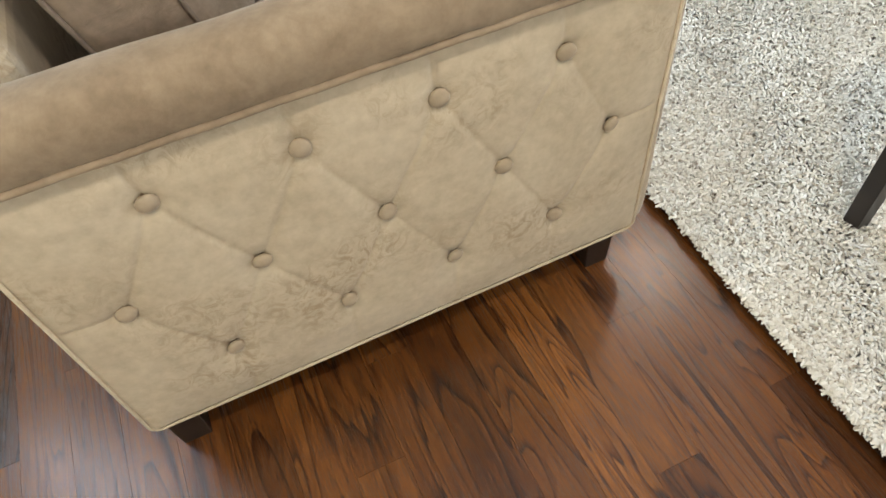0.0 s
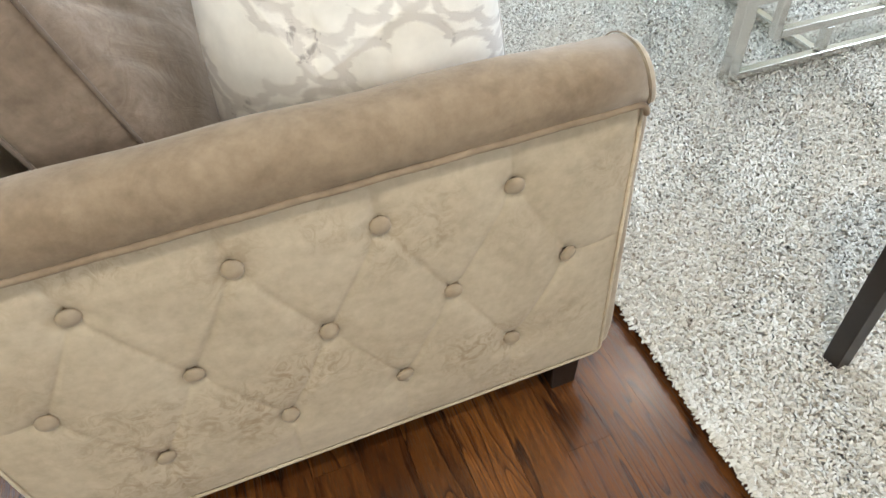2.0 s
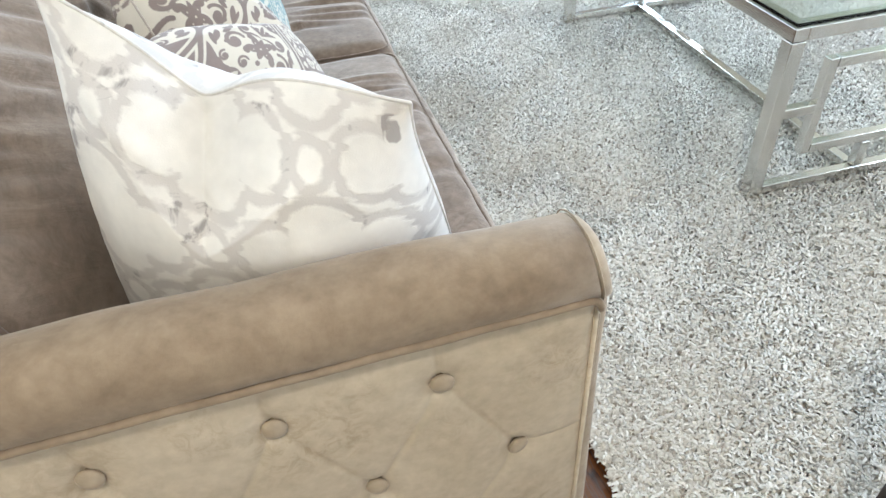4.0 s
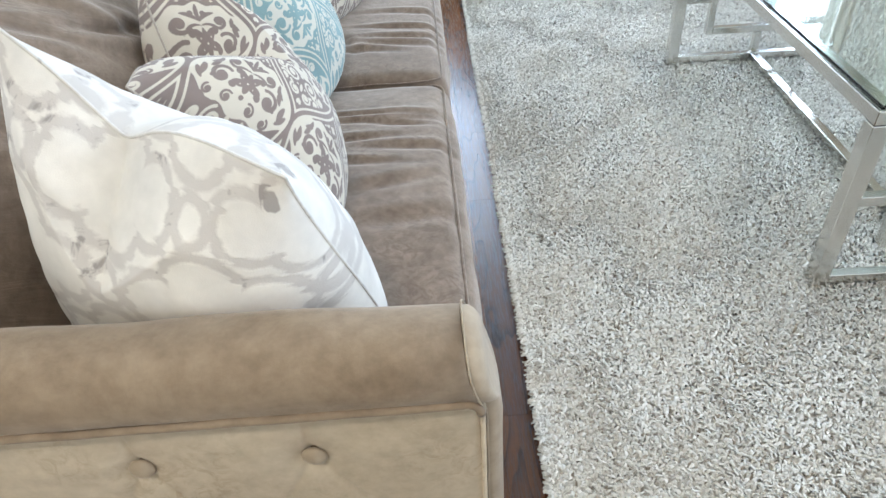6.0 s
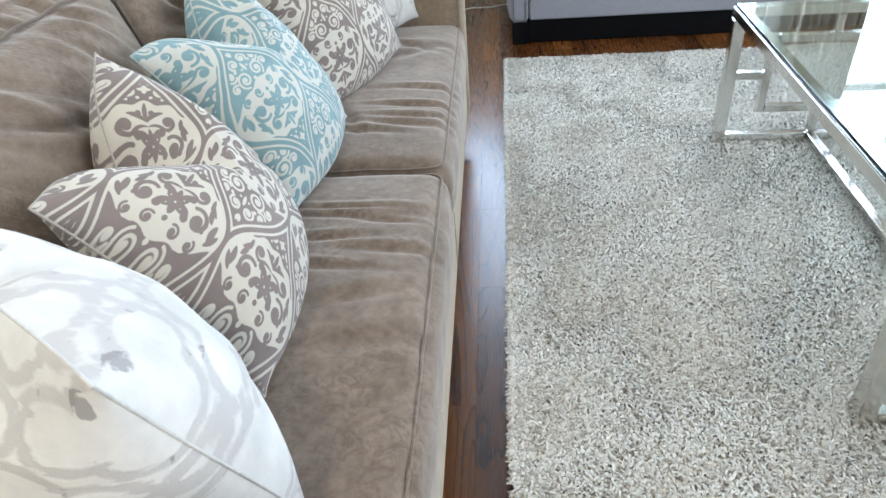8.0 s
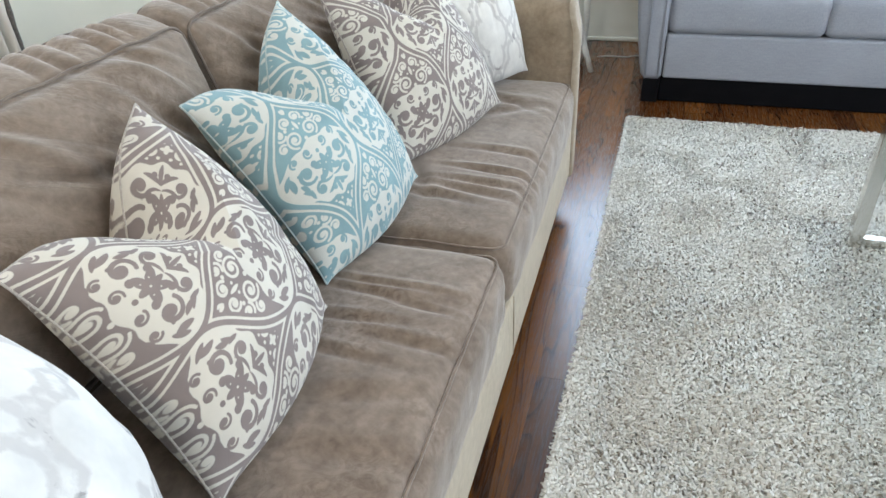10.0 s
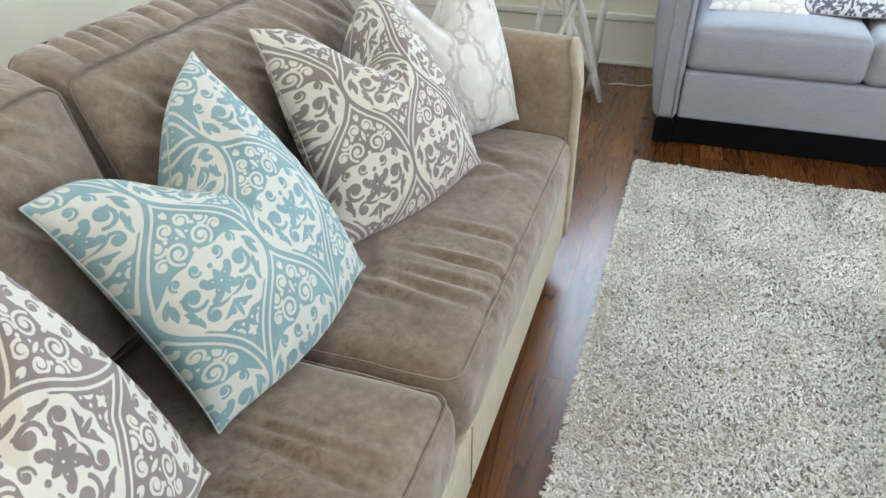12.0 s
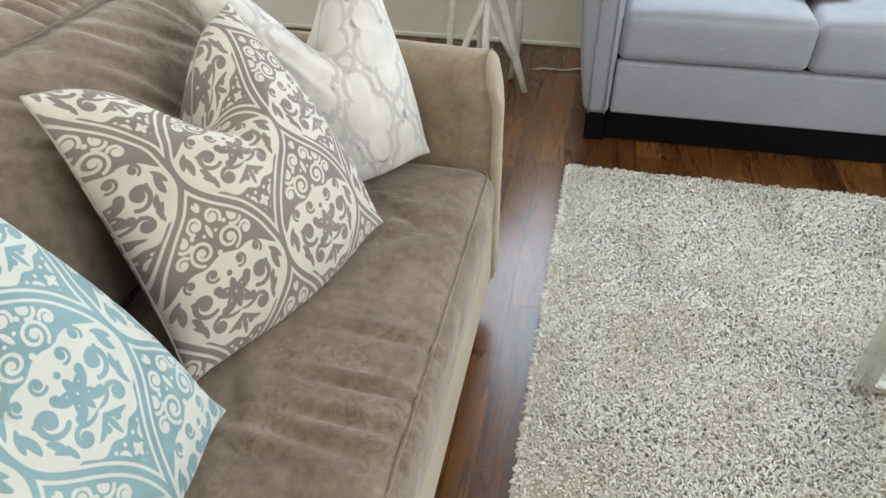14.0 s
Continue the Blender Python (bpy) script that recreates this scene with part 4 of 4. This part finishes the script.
# ---- rug ----
def build_rug():
    """Shag rug: a backing and a dense pile of short bent yarn ends."""
    x0, x1, y0, y1 = 0.672, 2.75, -0.35, 3.605
    skew = 0.012
    rug = thing("shag_rug", "thick shag rug in mixed white, cream and grey yarn", "rug", (1.7, 1.7, 0))
    bm = box(x0 + 0.008 - 1.7, x1 - 1.7, y0 - 1.7, y1 - 0.008 - 1.7, 0.001, 0.015, 0.003)
    for v in bm.verts:
        v.co.x += skew * (v.co.y + 0.3)
    part("backing", bm, RUG_BASE, rug)
    rng = np.random.RandomState(11)
    n = 340000
    # the pile is dense where the camera passes, thinner beyond
    bx = x0 + (x1 - x0) * rng.rand(n) ** 1.45
    by = y0 + (y1 - y0) * rng.rand(n)
    edge = rng.rand(n) < 0.02
    bx = np.where(edge, x0 + rng.rand(n) * 0.008, bx)
    bx = bx + skew * (by - 1.4)
    lie = 2.2 * np.sin(bx * 6.3 + 1.7 * np.sin(by * 4.1)) + 2.0 * np.sin(by * 5.2 + bx * 2.7) + 1.2 * np.sin(bx * 17 - by * 13)
    ang = np.where(rng.rand(n) < 0.6, lie + rng.normal(0, 0.8, n), rng.rand(n) * 2 * math.pi)
    ln = 0.010 + 0.011 * rng.rand(n)
    hgt = 0.0105 + 0.0085 * rng.rand(n)
    wid = 0.0018 + 0.0012 * rng.rand(n)
    dx, dy = np.cos(ang), np.sin(ang)
    bend = rng.normal(0, 0.35, n)
    ex, ey = np.cos(ang + bend), np.sin(ang + bend)
    verts = np.zeros((n, 6, 3), np.float32)
    steps = ((0.0, 0.008, 1.0), (0.45, 1.0, 1.0), (1.0, 0.82, 0.75))
    for k, (f, zf, wf) in enumerate(steps):
        cx = bx + (dx if k < 2 else ex) * ln * f
        cy = by + (dy if k < 2 else ey) * ln * f
        cz = 0.012 + hgt * zf * (1 if k else 0)
        for s, sgn in enumerate((-1, 1)):
            verts[:, 2 * k + s, 0] = cx - dy * wid * wf * sgn - 1.7
            verts[:, 2 * k + s, 1] = cy + dx * wid * wf * sgn - 1.7
            verts[:, 2 * k + s, 2] = cz - (0.0012 if s else 0)
    me = bpy.data.meshes.new("pile")
    me.vertices.add(n * 6)
    me.vertices.foreach_set("co", verts.ravel())
    quads = (np.arange(n)[:, None, None] * 6 + np.array([[0, 1, 3, 2], [2, 3, 5, 4]])[None]).reshape(-1)
    me.loops.add(len(quads))
    me.loops.foreach_set("vertex_index", quads.astype(np.int32))
    me.polygons.add(n * 2)
    me.polygons.foreach_set("loop_start", np.arange(0, n * 8, 4, dtype=np.int32))
    me.polygons.foreach_set("use_smooth", np.ones(n * 2, bool))
    me.update(calc_edges=True)
    tagged(part("shag_yarn", me, SHAG, rug), kind="stuff")


build_rug()


# ---- coffee table ----
def coffee_table():
    x0, y0, W, L, H, s = 1.352, 1.535, 0.62, 1.225, 0.45, 0.036
    t = thing("coffee_table", "chrome coffee table with open geometric ends and a clear glass top", "table", (x0 + W / 2, y0 + L / 2, 0.018))
    t.rotation_euler = (0, 0, radians(-2.0))
    hw, hl = W / 2, L / 2

    def bar(name, a, b, c, d, e, f):
        return part(name, box(a, b, c, d, e, f, 0.0015, 1), CHROME, t)

    for sx in (-1, 1):
        for sy in (-1, 1):
            cx, cy = sx * (hw - s / 2), sy * (hl - s / 2)
            bar("leg", cx - s / 2, cx + s / 2, cy - s / 2, cy + s / 2, 0, H - 0.032)
    for sy in (-1, 1):
        cy = sy * (hl - s / 2)
        w = 0.024 / 2
        i = hw - s
        bar("end_bar", -i, i, cy - w, cy + w, 0.012, 0.036)
        # stepped fretwork between the legs
        for sx in (-1, 1):
            bar("fret", min(sx * i, sx * (i - 0.085)), max(sx * i, sx * (i - 0.085)), cy - w, cy + w, 0.225, 0.249)
            a, b = sorted((sx * (i - 0.085), sx * (i - 0.109)))
            bar("fret", a, b, cy - w, cy + w, 0.112, 0.36)
        bar("fret", -(i - 0.111), i - 0.111, cy - w, cy + w, 0.112, 0.136)
        bar("fret", -(i - 0.111), i - 0.111, cy - w, cy + w, 0.336, 0.36)
        bar("fret", -w, w, cy - w, cy + w, 0.038, 0.110)
        bar("fret", -w, w, cy - w, cy + w, 0.362, H - 0.034)
        bar("top_rail", -i, i, cy - s / 2, cy + s / 2, H - 0.03, H)
    bar("stretcher", -0.013, 0.013, -hl + s + 0.001, hl - s - 0.001, 0.012, 0.036)
    for sx in (-1, 1):
        cx = sx * (hw - s / 2)
        bar("top_rail", cx - s / 2, cx + s / 2, -hl, hl, H - 0.03, H)
    part("glass_top", box(-hw + 0.004, hw - 0.004, -hl + 0.004, hl - 0.004, H + 0.001, H + 0.010, 0.002), GLASS, t, "clear glass table top")


coffee_table()


# ---- dark side table, of which a leg shows ----
def side_table():
    t = thing("side_table", "dark stained wooden side table with square tapered legs", "table", (0.945, 0.725, 0.018))
    for dx in (0.0, 0.5):
        for dy in (0.0, -0.5):
            bm = box(dx - 0.02, dx + 0.02, dy - 0.02, dy + 0.02, 0, 0.62, 0.002)
            for v in bm.verts:
                if v.co.z < 0.1:
                    v.co.x += (dx - v.co.x) * 0.2
                    v.co.y += (dy - v.co.y) * 0.2
            part("leg", bm, DARK_WOOD, t)
    part("tabletop", box(-0.03, 0.53, -0.53, 0.03, 0.622, 0.65, 0.004), DARK_WOOD, t)


side_table()


# ---- loveseat ----
def loveseat():
    x0, x1, yf, yb = 0.722, 2.40, 3.842, 4.63
    s = thing("loveseat", "pale blue-grey linen loveseat on black wooden feet", "sofa", ((x0 + x1) / 2, yf, 0))
    T = Matrix.Translation((-(x0 + x1) / 2, -yf, 0))
    aw = 0.088

    def p(name, me, mat, label=""):
        return part(name, me, mat, s, label, T)

    def flare(u, side):
        """Outer face leans out towards the top and swells a little."""
        out = max(0.0, u[0] * side)
        return side * out * (0.055 * (u[2] + 1) / 2 + 0.012 * (1 - u[2] ** 2))

    for a in (x0, x1 - aw):
        me = soft_box((aw, yb - yf, 0.52), 0.03, (14, 20, 18), lambda q, u: Vector((q.x + flare(u, 1 if a > 1.5 else -1), q.y, q.z)))
        ob = part("arm", me, GREY_LINEN, s)
        ob.matrix_basis = T @ pose(a + aw / 2, (yf + yb) / 2, 0.104 + 0.26)
        for k in (0.016, aw - 0.016):
            p("piping", tube([(a + k, yf - 0.002, 0.112), (a + k, yf - 0.003, 0.35), (a + k, yf - 0.002, 0.6)], 0.003, 6), GREY_LINEN)
    p("front_rail", box(x0 + aw + 0.002, x1 - aw - 0.002, yf + 0.004, yf + 0.06, 0.116, 0.303, 0.010, 3), GREY_LINEN)
    p("back", box(x0 + aw, x1 - aw, yb - 0.2, yb, 0.116, 0.82, 0.03, 3), GREY_LINEN)
    mid = 1.41
    for a, b, k in ((x0 + aw + 0.002, mid, 1), (mid + 0.003, x1 - aw - 0.002, 2)):
        def shape(q, u):
            q.z += 0.032 * (1 - u[0] ** 2) ** 0.5 * (1 - u[1] ** 2) ** 0.5 * (u[2] > 0)
            q.y -= 0.008 * (1 - u[2] ** 2) * (u[1] < -0.9) * (1 - u[0] ** 6)
            return q
        ob = part("seat_cushion", soft_box((b - a + 0.012, 0.62, 0.165), 0.038, (40, 26, 14), shape), GREY_LINEN, s)
        ob.matrix_basis = T @ pose((a + b) / 2, yf + 0.008 + 0.31, 0.384)
    for a in (x0 + 0.01, x1 - 0.08):
        for c in (yf + 0.015, yb - 0.09):
            p("foot", box(a, a + 0.07, c, c + 0.07, 0, 0.105, 0.003), BLACK_WOOD_AND_SHADE, "black wooden block foot")
    # near-black box between the feet, standing in for the shade under the seat
    p("base", box(x0 + 0.083, x1 - 0.083, yf + 0.03, yb - 0.08, 0.004, 0.115, 0.003), BLACK_WOOD_AND_SHADE)


loveseat()
pillow("ivory throw pillow with a soft grey trellis print on the loveseat", TRELLIS, LATTICE,
       [(0.86, 4.04, 0.49), (1.20, 4.03, 0.49), (1.22, 4.37, 0.60), (0.88, 4.39, 0.60)], 0.045, 0.0, 12, n=60, rest=0.4, group="pillows on the loveseat")
pillow("dark slate damask throw pillow on the loveseat", DAMASK_DARK, DAMASK,
       [(1.16, 4.055, 0.50), (1.52, 4.045, 0.50), (1.54, 4.39, 0.62), (1.18, 4.40, 0.62)], 0.045, 0.0, 13, n=60, rest=0.4, group="pillows on the loveseat")


# ---- white branch table in the corner ----
def branch_table():
    t = thing("branch_side_table", "side table of crossed white-painted branches", "table", (0.3, 4.245, 0))
    rng = random.Random(4)
    ends = [((0.175, -0.03, 0.0), (-0.06, 0.06, 0.66)), ((0.10, 0.10, 0.0), (0.16, -0.05, 0.66)), ((-0.15, -0.06, 0.0), (0.10, 0.03, 0.66)), ((-0.05, 0.14, 0.0), (0.0, -0.12, 0.66)), ((0.13, -0.01, 0.12), (-0.18, 0.0, 0.66)), ((-0.18, 0.06, 0.0), (-0.10, -0.06, 0.66)), ((0.02, -0.14, 0.0), (-0.02, 0.10, 0.66))]
    for a, b in ends:
        a, b = Vector(a), Vector(b)
        pts = [a.lerp(b, k / 6) + Vector((rng.gauss(0, 0.004), rng.gauss(0, 0.004), 0)) * (0 < k < 6) for k in range(7)]
        part("branch", tube(pts, 0.015, 9, taper=[rng.uniform(0.8, 1.1) for _ in pts]), STICK, t)
    bm = bmesh.new()
    bmesh.ops.create_cone(bm, cap_ends=True, segments=40, radius1=0.22, radius2=0.22, depth=0.025)
    bmesh.ops.bevel(bm, geom=list(bm.edges), offset=0.004, segments=2, affect="EDGES")
    top = part("tabletop", bm, STICK, t)
    top.location = (0, 0, 0.675)


branch_table()
cord = [(0.48 + 0.05 * k, 4.45 + 0.012 * math.sin(k * 1.7) + 0.01 * k, 0.006) for k in range(9)]
tagged(part("power_cord", tube(cord, 0.004, 6), CORD), "thin white power cord lying on the floor", "cord")


# ---- floor boards ----
def build_floor():
    floor = tagged(new("floor"), "red-brown stained oak strip floor with satin varnish", "floor", kind="structure")
    part("subfloor", box(ROOM_X0 - 0.12, ROOM_X1 + 0.12, ROOM_Y0 - 0.12, ROOM_Y1 + 0.12, -0.06, -0.0165, 0), GAP, floor)
    rng = random.Random(21)
    wide = 0.083
    shared = {}

    def board_mesh(length):
        key = round(length, 2)
        if key not in shared:
            g = 0.00018
            bm = box(-wide / 2 + g, wide / 2 - g, -key / 2 + g, key / 2 - g, -0.016, 0, 0)
            me = bpy.data.meshes.new("plank")
            bm.to_mesh(me)
            bm.free()
            me.materials.append(OAK)
            shared[key] = me
        return shared[key]

    rest = bmesh.new()
    near = 0
    rows = int((ROOM_X1 - ROOM_X0) / wide) + 2
    for r in range(rows):
        x = -0.154 - wide / 2 + wide * (r - int((0.154 - ROOM_X0) / wide) )
        y = ROOM_Y0
        while y < ROOM_Y1 - 0.02:
            ln = min(rng.choice((0.38, 0.5, 0.62, 0.74, 0.9, 1.1)) if y > ROOM_Y0 else rng.choice((0.2, 0.34, 0.48, 0.6)), round(ROOM_Y1 - y, 2))
            cy = y + ln / 2
            y += ln
            if y - ln > ROOM_Y1 + 0.1 or x > ROOM_X1 - wide / 2 or x < ROOM_X0 + wide / 2:
                continue
            me = board_mesh(ln)
            if -0.75 < x < 0.85 and cy > -0.4 and near < 300 or (0.85 < x < 2.0 and cy > 3.5 and near < 300):
                ob = new("plank", me)
                ob.parent = floor
                ob.location = (x, cy, 0)
                near += 1
            else:
                tmp = me.copy()
                tmp.transform(Matrix.Translation((x, cy, 0)))
                rest.from_mesh(tmp)
                bpy.data.meshes.remove(tmp)
    ob = part("board_rest", rest, OAK, floor)
    tagged(ob, kind="stuff")


build_floor()
